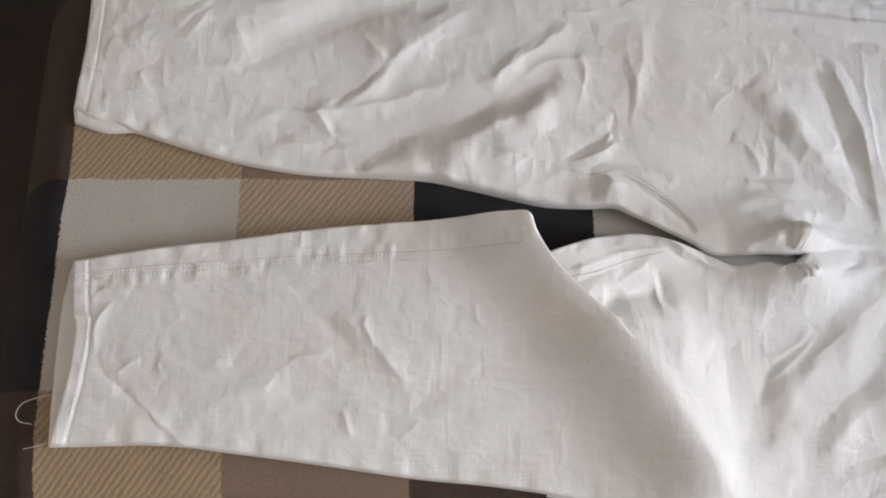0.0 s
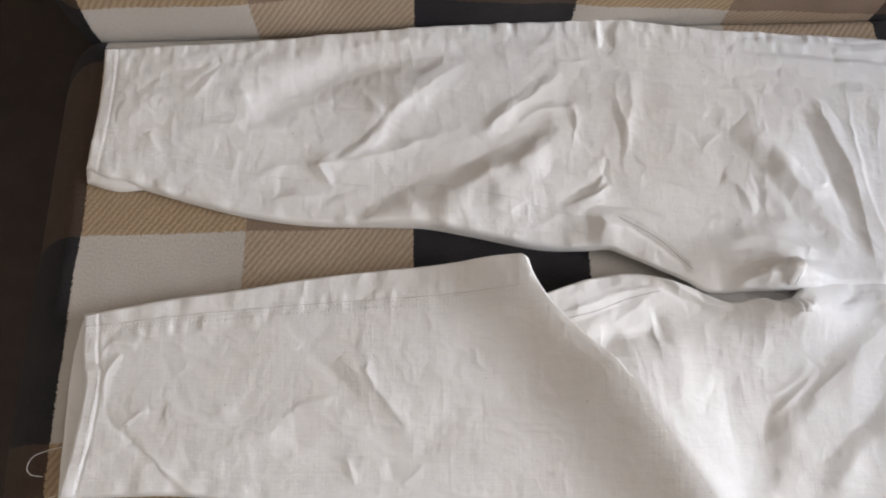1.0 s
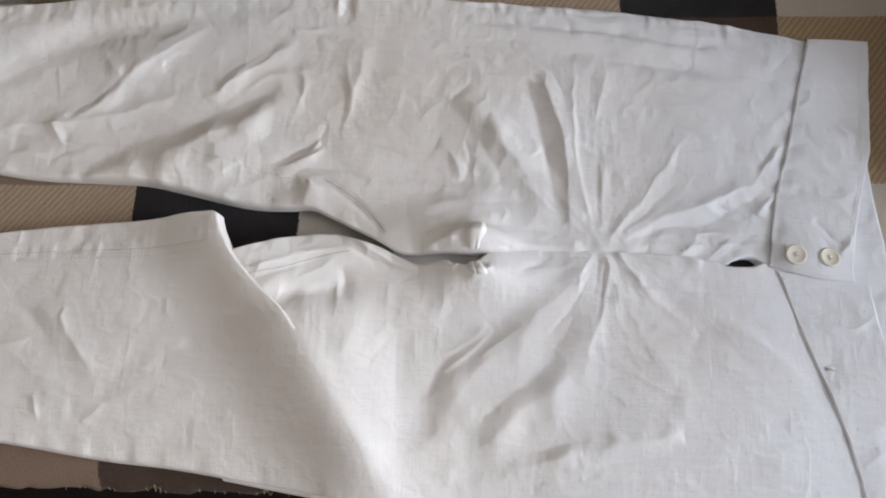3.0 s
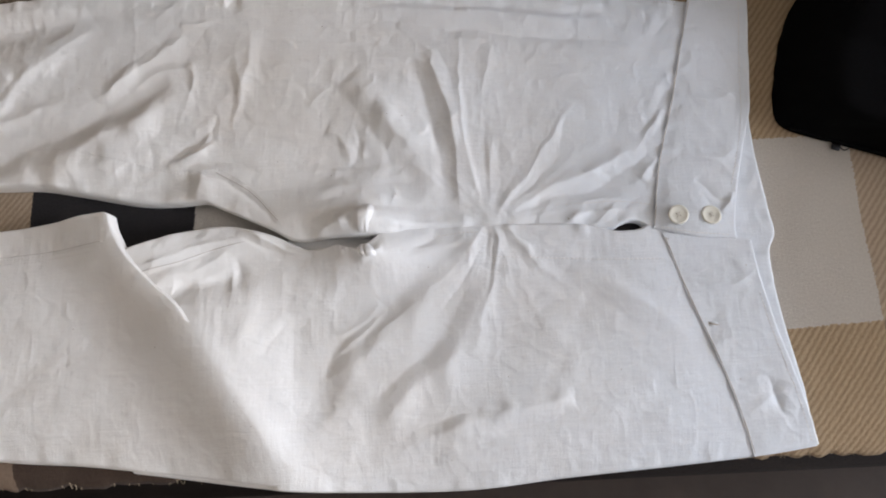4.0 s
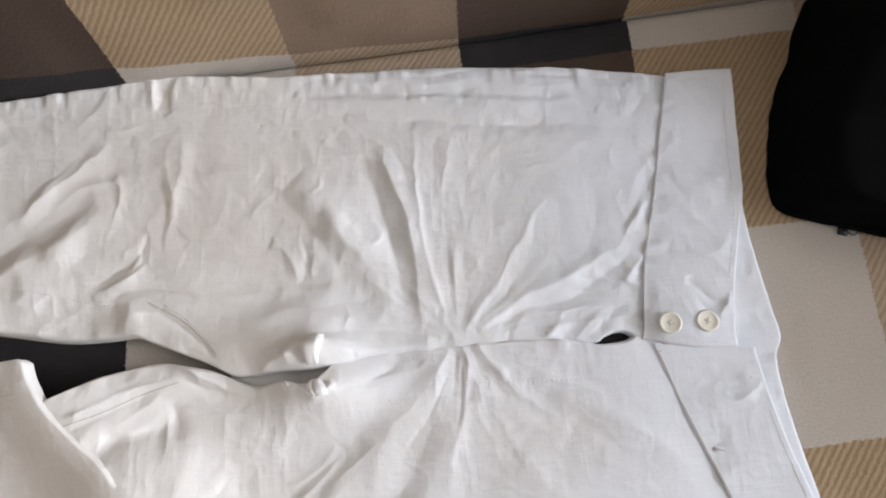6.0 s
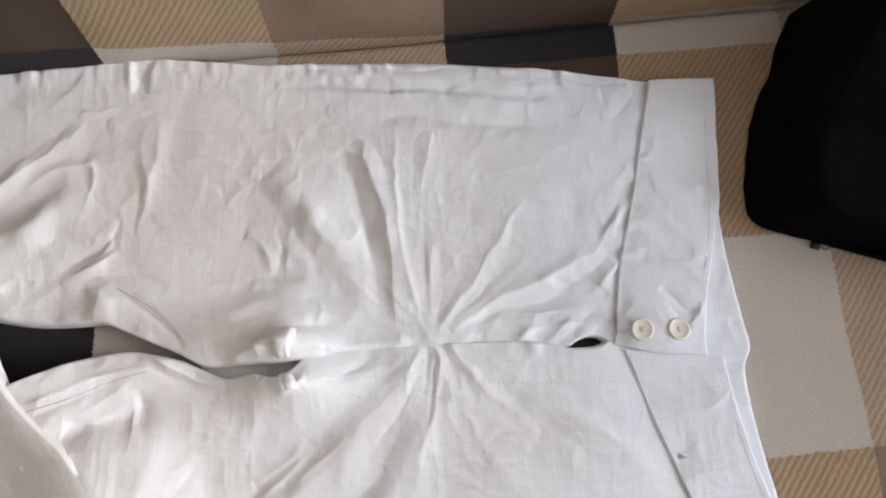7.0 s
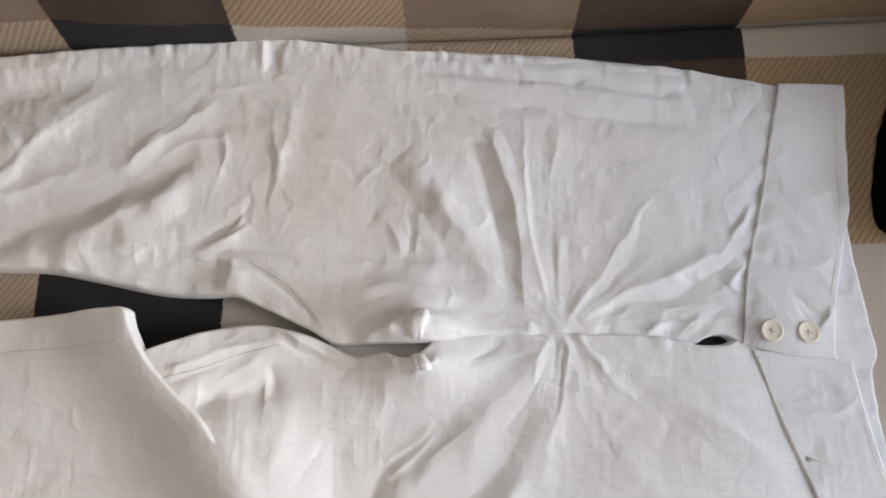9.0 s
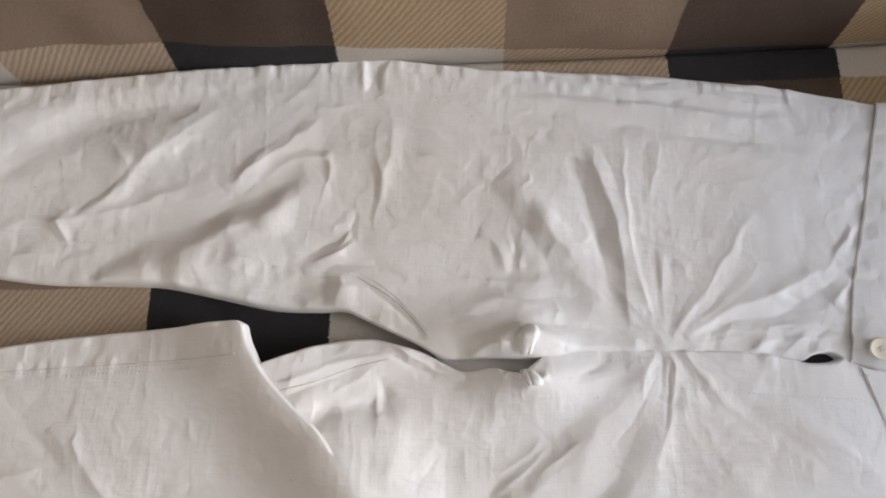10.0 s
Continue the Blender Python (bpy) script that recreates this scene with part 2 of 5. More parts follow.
def grid_faces(nv, nu, start=0):
    i = np.arange(nv * nu).reshape(nv, nu) + start
    return np.stack([i[:-1, :-1], i[:-1, 1:], i[1:, 1:], i[1:, :-1]], axis=-1).reshape(-1, 4)


def value_noise(x, y, scale, seed):
    """Smooth lattice noise, -1 to 1."""
    rng = np.random.RandomState(seed)
    table = rng.uniform(-1, 1, (128, 128))
    a, b = x * scale + 40.3, y * scale + 40.7
    i, j = np.floor(a).astype(int), np.floor(b).astype(int)
    f, g = a - i, b - j
    f, g = f * f * f * (f * (f * 6 - 15) + 10), g * g * g * (g * (g * 6 - 15) + 10)
    at = lambda p, q: table[p % 128, q % 128]
    return (at(i, j) * (1 - f) + at(i + 1, j) * f) * (1 - g) + (at(i, j + 1) * (1 - f) + at(i + 1, j + 1) * f) * g


def facets(x, y, cell, slope, seed):
    """Flat patches tilted at random, meeting in sharp soft-ended creases, as in cloth that was folded wet."""
    rng = np.random.RandomState(seed)
    jit, tilt = rng.uniform(0.08, 0.92, (64, 64, 2)), rng.uniform(-1, 1, (64, 64, 2))
    a, b = x / cell + 30, y / cell + 30
    i0, j0 = np.floor(a).astype(int), np.floor(b).astype(int)
    f1, f2, h1, h2 = np.full(x.shape, 9.0), np.full(x.shape, 9.0), np.zeros_like(x), np.zeros_like(x)
    for di in (-1, 0, 1):
        for dj in (-1, 0, 1):
            p, q = (i0 + di) % 64, (j0 + dj) % 64
            dx, dy = a - (i0 + di) - jit[p, q, 0], b - (j0 + dj) - jit[p, q, 1]
            d = np.hypot(dx, dy)
            h = (dx * tilt[p, q, 0] + dy * tilt[p, q, 1]) * cell * slope
            first, second = d < f1, (d >= f1) & (d < f2)
            f2, h2 = np.where(first, f1, np.where(second, d, f2)), np.where(first, h1, np.where(second, h, h2))
            f1, h1 = np.where(first, d, f1), np.where(first, h, h1)
    blend = 0.5 + 0.5 * np.clip((f2 - f1) / 0.42, 0, 1)
    return h1 * blend + h2 * (1 - blend)


def crumple(x, y, seed):
    """Ridged wrinkles at three sizes, in metres."""
    wx, wy = x + 0.012 * value_noise(x, y, 18, seed), y + 0.012 * value_noise(x, y, 18, seed + 1)
    broad = value_noise(wx, wy, 13, seed + 2)
    mid = 1 - 2 * np.abs(value_noise(wx, wy * 1.2, 30, seed + 3))
    fine = 1 - 2 * np.abs(value_noise(wx * 1.1, wy, 75, seed + 4))
    gate = np.clip(0.5 + 0.8 * value_noise(x, y, 11, seed + 5), 0, 1)
    fx, fy = wx + 0.004 * value_noise(x, y, 60, seed + 7), wy + 0.004 * value_noise(x, y, 60, seed + 8)
    flat = facets(fx, fy * 1.25, 0.044, 0.036, seed + 9) + facets(fx * 1.2, fy, 0.019, 0.027, seed + 10) * (0.35 + 0.65 * gate)
    for _ in range(3):
        pad = np.pad(flat, 1, mode="edge")
        flat = (2 * flat + pad[:-2, 1:-1] + pad[2:, 1:-1] + pad[1:-1, :-2] + pad[1:-1, 2:]) / 6
    return 0.5 * flat + 0.0012 * broad + 0.0005 * mid * gate + 0.00024 * fine * gate + 0.00006 * value_noise(x, y, 190, seed + 6)


def ramp01(v, lo, hi):
    q = np.clip((v - lo) / (hi - lo), 0, 1)
    return q * q * (3 - 2 * q)


class Sheet:
    """A cloth panel lying on the seat: a plan outline, and a height that folds and creases are added to."""

    def __init__(self, bottom, top, left, right, nu, nv):
        self.plan = coons(bottom, top, left, right, nu, nv)
        self.x, self.y = self.plan[..., 0], self.plan[..., 1]
        self.nu, self.nv = nu, nv
        self.h = np.zeros_like(self.x)
        step = lambda axis: np.linalg.norm(np.diff(self.plan, axis=axis), axis=2)
        su, sv = step(1), step(0)
        zu, zv = np.zeros((nv, 1)), np.zeros((1, nu))
        self.from_left = np.concatenate([zu, np.cumsum(su, axis=1)], axis=1)
        self.from_right = self.from_left[:, -1:] - self.from_left
        self.from_bottom = np.concatenate([zv, np.cumsum(sv, axis=0)], axis=0)
        self.from_top = self.from_bottom[-1:] - self.from_bottom

    def mound(self, x, y, rx, ry, height, turn=0.0):
        c, s = math.cos(radians(turn)), math.sin(radians(turn))
        dx, dy = self.x - x, self.y - y
        self.h += height * np.exp(-((dx * c + dy * s) / rx) ** 2 - ((dy * c - dx * s) / ry) ** 2)

    def crease(self, pts, wide_left, wide_right, height):
        """A ridge (or groove) along a line; its flanks fall off at their own widths, its ends run out."""
        line = curve(pts, 18)
        if not hasattr(self, "wx"):
            self.wx = self.x + 0.0030 * value_noise(self.x, self.y, 28, 31) + 0.0012 * value_noise(self.x, self.y, 85, 32)
            self.wy = self.y + 0.0030 * value_noise(self.x, self.y, 28, 33) + 0.0012 * value_noise(self.x, self.y, 85, 34)
            self.vary = 1.0 + 0.45 * value_noise(self.x, self.y, 38, 35)
        reach = 3.2 * max(wide_left, wide_right)
        lo, hi = line.min(axis=0) - reach, line.max(axis=0) + reach
        m = (self.x > lo[0]) & (self.x < hi[0]) & (self.y > lo[1]) & (self.y < hi[1])
        if not m.any():
            return
        p = np.stack([self.wx[m], self.wy[m]], axis=1)
        best, side, along = np.full(len(p), 1e9), np.zeros(len(p)), np.zeros(len(p))
        for i in range(len(line) - 1):
            a, d = line[i], line[i + 1] - line[i]
            s = np.clip(((p - a) @ d) / (d @ d), 0, 1)
            off = p - a - s[:, None] * d
            dist = np.hypot(off[:, 0], off[:, 1])
            near = dist < best
            best[near] = dist[near]
            side[near] = (d[0] * off[near, 1] - d[1] * off[near, 0])
            along[near] = (i + s[near]) / (len(line) - 1)
        w = np.where(side > 0, wide_left, wide_right)
        taper = np.clip(np.sin(np.pi * np.clip(along, 0.0, 1.0)), 0, 1) ** 0.6
        # fine wrinkles stay shallow, broad folds keep their height
        gain = 0.80 + 0.16 * float(ramp01(np.array(min(wide_left, wide_right)), 0.004, 0.012))
        self.h[m] += gain * height * self.vary[m] * np.minimum(taper, 1) * np.exp(-(np.sqrt(best ** 2 + 0.0007 ** 2) / (0.9 * w)) ** np.clip(1.08 + (w - 0.004) * 36, 1.1, 1.65))

    def random_creases(self, count, seed, height, span=(0.012, 0.05), wide=(0.0018, 0.0042), around=None, spread=25, within=(-9, 9)):
        """Short sharp wrinkles left by folding and washing."""
        rng = random.Random(seed)
        for _ in range(count):
            i, j = rng.randrange(self.nv), rng.randrange(self.nu)
            x, y = float(self.x[i, j]), float(self.y[i, j])
            if not within[0] < x < within[1]:
                continue
            a, n = rng.uniform(0, math.pi), rng.uniform(*span)
            if around is not None:
                a = radians(around + rng.uniform(-spread, spread))
            bend = rng.uniform(-0.35, 0.35) * n
            c, s = math.cos(a), math.sin(a)
            pts = [(x - c * n / 2, y - s * n / 2), (x - s * bend, y + c * bend), (x + c * n / 2, y + s * n / 2)]
            w = rng.uniform(*wide)
            self.crease(pts, w * rng.uniform(0.8, 2.4), w, height * rng.uniform(0.35, 1.0) * rng.choice((1, 1, -1)))

    def fan(self, x, y, count, first, last, seed, height, reach=(0.03, 0.12)):
        """Fine pulls that radiate from a gathered point."""
        rng = random.Random(seed)
        for i in range(count):
            a = radians(first + (last - first) * (i + rng.uniform(0.1, 0.9)) / count)
            r0, r1, bend = rng.uniform(0.004, 0.03), rng.uniform(*reach), rng.uniform(-0.10, 0.10)
            pts = [(x + r * math.cos(a + bend * r / r1), y + r * math.sin(a + bend * r / r1)) for r in (r0, (r0 + r1) / 2, r0 + r1)]
            w = rng.uniform(0.0013, 0.0034)
            self.crease(pts, w * rng.uniform(0.9, 2.0), w, height * rng.uniform(0.4, 1.0) * rng.choice((1, 1, 1, -1)))

    def pucker(self, dist, along, depth, pitch, height, seed):
        """Small gathers square to an edge."""
        n = value_noise(along, dist * 0.35, 1 / pitch, seed)
        self.h += height * n * np.exp(-(dist / depth) ** 2)

    def build(self, name, material, parent, base, edges, label="", roll=0.005, thick=0.0012, floor_gap=0.0006, lift=0.06):
        """edges: which of l, r, b, t are rolled down to the support."""
        d = np.full_like(self.h, 1e9)
        for key, e in zip("lrbt", (self.from_left, self.from_right, self.from_bottom, self.from_top)):
            if key == "r" and hasattr(self, "open_right"):
                e = e + self.open_right
            if key in edges:
                d = np.minimum(d, e)
        q = np.clip(d / (roll(self.x) if callable(roll) else roll), 0, 1)
        dome = np.sqrt(np.clip(1 - (1 - q) ** 2, 0, 1))
        h = floor_gap + np.maximum(self.h, 0.0012) * (lift + (1 - lift) * dome)
        base = base - sag(self.y)
        z = base + h
        verts = np.stack([self.x, self.y, z], axis=-1).reshape(-1, 3)
        faces = grid_faces(self.nv, self.nu)
        # turned-in hem all round gives the cloth its thickness
        ring = np.concatenate([np.arange(self.nu), np.arange(1, self.nv) * self.nu + self.nu - 1,
                               (self.nv - 1) * self.nu + np.arange(self.nu - 2, -1, -1), np.arange(self.nv - 2, 0, -1) * self.nu])
        low = verts[ring].copy()
        mid = verts.mean(axis=0)
        low[:, 2] = np.maximum(low[:, 2] - thick, base.reshape(-1)[ring] + 0.0002)
        low[:, :2] += (mid[:2] - low[:, :2]) * 0.006
        n, r = len(verts), len(ring)
        k = np.arange(r)
        j = (k + 1) % r
        skirt = np.stack([n + j, n + k, n + r + k, n + r + j], axis=1)
        self.z = z
        return mesh_object(name, np.vstack([verts, verts[ring], low]), np.vstack([faces, skirt]), material, parent, label)

    def height_at(self, x, y):
        i = np.argmin((self.x - x) ** 2 + (self.y - y) ** 2)
        return float(self.z.ravel()[i])


# ---- room shell ----
# unseen shell that closes the place; wall tones shape the bounced light
ROOM = (-2.0, WINDOW_X, -3.2, 0.86, 2.85)


def structure(name, lo, hi, material, label):
    return tagged(part(name, box_bm(lo, hi), material, None, smooth=False), label, name.split("_")[0], kind="structure")


X0, X1, Y0, Y1, ZC = ROOM
structure("floor", (X0, Y0, -0.1), (X1, Y1, 0), M_FLOOR, "brown wooden floor under the sofa")
structure("ceiling", (X0, Y0, ZC), (X1, Y1, ZC + 0.1), M_CEILING, "plain white ceiling of the room")
structure("wall_north", (X0 - 0.12, Y1, -0.1), (X1 + 0.12, Y1 + 0.12, ZC + 0.1), M_WALL, "beige painted wall behind the sofa")
structure("wall_south", (X0 - 0.12, Y0 - 0.12, -0.1), (X1 + 0.12, Y0, ZC + 0.1), M_WALL_ABSORB, "unseen brown wall facing the sofa, dark to cut bounced light")
structure("wall_west", (X0 - 0.12, Y0, -0.1), (X0, Y1, ZC + 0.1), M_WALL_FILL, "unseen cream side wall of the room, pale to bounce fill light")


def window_wall():
    bm = bmesh.new()
    for lo, hi in (((X1, Y0, -0.1), (X1 + 0.12, WIN_Y0, ZC + 0.1)), ((X1, WIN_Y1, -0.1), (X1 + 0.12, Y1, ZC + 0.1)),
                   ((X1, WIN_Y0, -0.1), (X1 + 0.12, WIN_Y1, WIN_Z0)), ((X1, WIN_Y0, WIN_Z1), (X1 + 0.12, WIN_Y1, ZC + 0.1))):
        b = box_bm(lo, hi)
        me = bpy.data.meshes.new("piece")
        b.to_mesh(me)
        b.free()
        bm.from_mesh(me)
        bpy.data.meshes.remove(me)
    tagged(part("wall_east", bm, M_WALL, None, smooth=False), "beige painted wall with a window opening", "wall", kind="structure")
    win = tagged(new("window_1"), "white framed window that lets in daylight", "window", kind="structure")
    WIN_YM = (WIN_Y0 + WIN_Y1) / 2
    xa, xb, t = X1 + 0.04, X1 + 0.09, 0.05
    for name, lo, hi in (("sill", (xa, WIN_Y0, WIN_Z0), (xb, WIN_Y1, WIN_Z0 + t)), ("frame_head", (xa, WIN_Y0, WIN_Z1 - t), (xb, WIN_Y1, WIN_Z1)),
                         ("jamb", (xa, WIN_Y0, WIN_Z0 + t), (xb, WIN_Y0 + t, WIN_Z1 - t)), ("jamb", (xa, WIN_Y1 - t, WIN_Z0 + t), (xb, WIN_Y1, WIN_Z1 - t)),
                         ("mullion", (xa, WIN_YM - 0.025, WIN_Z0 + t), (xb, WIN_YM + 0.025, WIN_Z1 - t))):
        part(name, box_bm(lo, hi, 0.004, 1), M_FRAME, win, smooth=False)
    for ya, yb in ((WIN_Y0 + t, WIN_YM - 0.025), (WIN_YM + 0.025, WIN_Y1 - t)):
        pane = part("pane", box_bm((xa + 0.02, ya, WIN_Z0 + t), (xa + 0.024, yb, WIN_Z1 - t)), M_GLASS, win, "clear glass pane", smooth=False)
        pane.visible_shadow = False


window_wall()

# ---- sofa and its checked throw ----
SEAT = 0.400


def sag(y):
    """How far the seat falls away towards its rounded front edge."""
    return 2.2 * np.clip(0.03 - y, 0, None) ** 2


SOFA_X0, SOFA_X1 = -0.385, 1.35
THROW_X0 = -0.55
THROW_FRONT = -0.064


def end_drop(x):
    """How far the throw falls away over the rounded end of the sofa."""
    return 4.2 * np.clip(-0.360 - x, 0, None) ** 1.5


def crease_y(x):
    """The line where the seat meets the back."""
    return 0.4665 + 0.026 * x


def sofa():
    s = tagged(new("sofa"), "dark brown upholstered sofa under a checked throw", "sofa")
    part("base", box_bm((SOFA_X0, -0.085, 0.06), (SOFA_X1, 0.80, 0.26), 0.02), M_SOFA, s)
    cushion = box_bm((SOFA_X0, -0.088, 0.262), (SOFA_X1, 0.52, SEAT - 0.013))
    bmesh.ops.bevel(cushion, geom=[e for e in cushion.edges if all(v.co.z > 0.3 for v in e.verts) and (all(v.co.y < 0 for v in e.verts) or all(v.co.x < 0 for v in e.verts))], offset=0.085, segments=10, profile=0.5, affect="EDGES")
    part("seat_cushion", cushion, M_SOFA, s)
    back = box_bm((SOFA_X0 + 0.03, 0.02, 0.0), (SOFA_X1, 0.20, 0.62), 0.05, 4)
    bmesh.ops.transform(back, matrix=Matrix.Translation((0, 0.515, 0.262)) @ Matrix.Rotation(radians(-9), 4, "X"), verts=back.verts)
    part("backrest", back, M_SOFA, s)
    for x0, x1 in ((SOFA_X1 + 0.002, SOFA_X1 + 0.2),):
        part("armrest", box_bm((x0, -0.13, 0.06), (x1, 0.80, 0.62), 0.05, 3), M_SOFA, s)
    for x in (SOFA_X0 + 0.08, SOFA_X1 - 0.08):
        for y in (-0.06, 0.72):
            part("leg", box_bm((x - 0.025, y - 0.025, 0.0), (x + 0.025, y + 0.025, 0.062), 0.004, 1), M_FLOOR, s, "dark wooden foot")


sofa()


def throw():
    t = tagged(new("throw_blanket"), "brown, black and cream checked wool throw over the sofa", "blanket")
    # seat part: from the frayed front edge to the tuck under the back
    nx, ny = 460, 150
    x = np.linspace(THROW_X0, SOFA_X1 - 0.02, nx)
    f = np.linspace(0, 1, ny)
    X, F = np.meshgrid(x, f)
    end = crease_y(X) + 0.022
    front = THROW_FRONT + 0.0035 * value_noise(X, X * 0, 24, 5) + 0.003 * value_noise(X, X * 0, 90, 6) - 0.004 * X
    Y = front + (end - front) * F
    gap = crease_y(X) - Y
    Z = SEAT + 0.0016 * value_noise(X, Y, 9, 11) * np.clip((Y - front) / 0.05, 0, 1) + 0.0005 * value_noise(X, Y, 45, 12)
    Z -= sag(Y) + end_drop(X)
    Z -= 0.016 * np.clip(1 - (gap + 0.006) / 0.014, 0, 1.6) ** 2
    Z -= 0.004 * np.clip(1 - (Y - front) / 0.012, 0, 1) ** 2
    v = np.stack([X, Y, Z], axis=-1).reshape(-1, 3)
    uv = np.stack([X - 0.008 * np.exp(-((X + 0.355) / 0.06) ** 2) + 0.004 * np.exp(-((X + 0.02) / 0.06) ** 2), Y - SKEW * X], axis=-1).reshape(-1, 2)
    seat = mesh_object("seat_cover", v, grid_faces(ny, nx), M_PLAID, t, "", True, uv)
    seat.modifiers.new("thickness", "SOLIDIFY").thickness = 0.004
    # back part: rises from the tuck, leaning back, with a soft roll at its foot
    nz = 130
    s = np.linspace(-0.03, 0.56, nz)
    X, S = np.meshgrid(x, s)
    lean = radians(8.5)
    roll = 0.004 * np.exp(-np.clip(S + 0.012, 0, None) / 0.012)
    belly = 0.004 * value_noise(X, S, 6, 21) + 0.0025 * value_noise(X, S, 20, 22) * np.clip(S / 0.05, 0, 1)
    Y = crease_y(X) + 0.003 + np.sin(lean) * S + roll - 0.002 + belly * np.clip((S + 0.03) / 0.05, 0, 1)
    Y += end_drop(X)
    Z = SEAT + np.cos(lean) * S
    top = 0.047 - 0.047 * (lambda q: q * q * (3 - 2 * q))(np.clip((X + 0.12) / 0.80, 0, 1))
    v = np.stack([X, Y, Z], axis=-1).reshape(-1, 3)
    uv = np.stack([X, ROW0 + 3 * CELL_H + S - top], axis=-1).reshape(-1, 2)
    back = mesh_object("back_cover", v, grid_faces(nz, nx), M_PLAID, t, "", True, uv)
    back.modifiers.new("thickness", "SOLIDIFY").thickness = 0.004
    # short frayed yarns along the front edge
    rng = random.Random(4)
    verts, faces = [], []
    for i in range(700):
        px = -0.45 + 1.5 * rng.random()
        py = THROW_FRONT - 0.004 * px + 0.004
        dx, dy, r = rng.uniform(-0.004, 0.004), -rng.uniform(0.002, 0.0075), 0.0003
        z = SEAT - 0.0028 - float(sag(py))
        k = len(verts)
        for q in range(3):
            ft = q / 2
            for sx, sz in ((-r, 0), (r, 0), (0, r * 1.6)):
                verts.append((px + dx * ft + sx, py + dy * ft, z + sz + 0.42 * dy * ft - 0.001 * ft * ft))
        for q in range(2):
            for a in range(3):
                b = (a + 1) % 3
                faces.append((k + q * 3 + a, k + q * 3 + b, k + q * 3 + 3 + b, k + q * 3 + 3 + a))
    tagged(mesh_object("fringe", verts, faces, M_FRINGE, t, "short frayed pale yarns"), kind="stuff")


throw()

# ---- white trousers laid flat on the seat ----
trousers = tagged(new("trousers"), "crumpled white cotton trousers laid flat on the checked throw", "trousers")

# upper leg with its half of the front
OUT_U = [(-0.350, 0.443), (-0.213, 0.450), (-0.111, 0.459), (0.02, 0.469), (0.165, 0.4745), (0.205, 0.4735), (0.27, 0.465), (0.32, 0.4585), (0.385, 0.457), (0.48, 0.450), (0.592, 0.4335), (0.685, 0.4125), (0.696, 0.410)]
IN_U = [(-0.351, 0.303), (-0.330, 0.291), (-0.299, 0.283), (-0.239, 0.264), (-0.183, 0.249), (-0.122, 0.240), (-0.045, 0.237), (-0.007, 0.235), (0.037, 0.226), (0.097, 0.2125), (0.141, 0.209), (0.168, 0.2085), (0.183, 0.2025), (0.210, 0.1895), (0.237, 0.1765), (0.257, 0.1650), (0.275, 0.1628), (0.30, 0.1632), (0.335, 0.1625), (0.40, 0.167), (0.45, 0.1675), (0.53, 0.164), (0.577, 0.1600), (0.588, 0.1640), (0.598, 0.1668), (0.608, 0.1655), (0.617, 0.160), (0.627, 0.158)]
HEM_U = [(-0.351, 0.303), (-0.347, 0.379), (-0.350, 0.443)]
SEAM_U = [(0.627, 0.158), (0.631, 0.180), (0.641, 0.228), (0.661, 0.291), (0.677, 0.349), (0.696, 0.410)]
U = Sheet(IN_U, OUT_U, HEM_U, SEAM_U, 920, 250)
U.h += 0.0085 + crumple(U.x, U.y, 50)
U.mound(0.30, 0.19, 0.075, 0.030, 0.020)
U.mound(0.332, 0.174, 0.032, 0.020, 0.018)
U.mound(0.20, 0.225, 0.06, 0.045, 0.010)
U.mound(0.05, 0.26, 0.12, 0.05, 0.006)
U.mound(-0.22, 0.36, 0.10, 0.06, 0.004)
U.mound(0.45, 0.18, 0.05, 0.03, 0.004)
U.pucker(U.from_top, U.x, 0.024, 0.0075, 0.0011, 71)
U.pucker(U.from_top, U.x, 0.012, 0.016, 0.0010, 75)
U.pucker(U.from_bottom, U.x, 0.012, 0.014, 0.0016, 72)
U.pucker(U.from_right, U.y, 0.012, 0.008, 0.0016, 73)
U.pucker(U.from_left, U.y, 0.012, 0.009, 0.0010, 74)
U.crease([(-0.261,0.375),(-0.243,0.398),(-0.226,0.418),(-0.239,0.431)], 0.005, 0.005, -0.001722)
U.crease([(-0.327,0.342),(-0.32,0.375),(-0.287,0.401),(-0.226,0.423)], 0.009, 0.009, -0.002296)
U.crease([(-0.324,0.358),(-0.278,0.376),(-0.21,0.377),(-0.142,0.392)], 0.022, 0.016, 0.00328)
U.crease([(-0.195,0.341),(-0.152,0.375),(-0.084,0.405),(0.01,0.419)], 0.024, 0.014, -0.002296)
U.crease([(-0.106,0.394),(-0.103,0.373),(-0.104,0.356)], 0.003, 0.004, -0.0007872)
U.crease([(-0.103,0.311),(-0.076,0.333),(-0.054,0.354),(-0.034,0.381)], 0.009, 0.005, -0.002009)
U.crease([(-0.196,0.288),(-0.147,0.303),(-0.08,0.307),(-0.013,0.327),(0.033,0.346)], 0.008, 0.013, 0.00287)
U.crease([(-0.117,0.309),(-0.108,0.293),(-0.101,0.276)], 0.003, 0.003, 0.002132)
U.crease([(-0.11,0.311),(-0.102,0.296),(-0.098,0.278)], 0.003, 0.003, -0.000984)
U.crease([(-0.077,0.229),(-0.024,0.254),(0.037,0.277),(0.094,0.305),(0.145,0.341)], 0.017, 0.034, 0.007208)
U.crease([(-0.067,0.257),(-0.013,0.285),(0.049,0.312),(0.125,0.347)], 0.012, 0.012, -0.002296)
U.crease([(0.044,0.336),(0.085,0.364),(0.119,0.392),(0.137,0.406)], 0.005, 0.010, 0.0031)
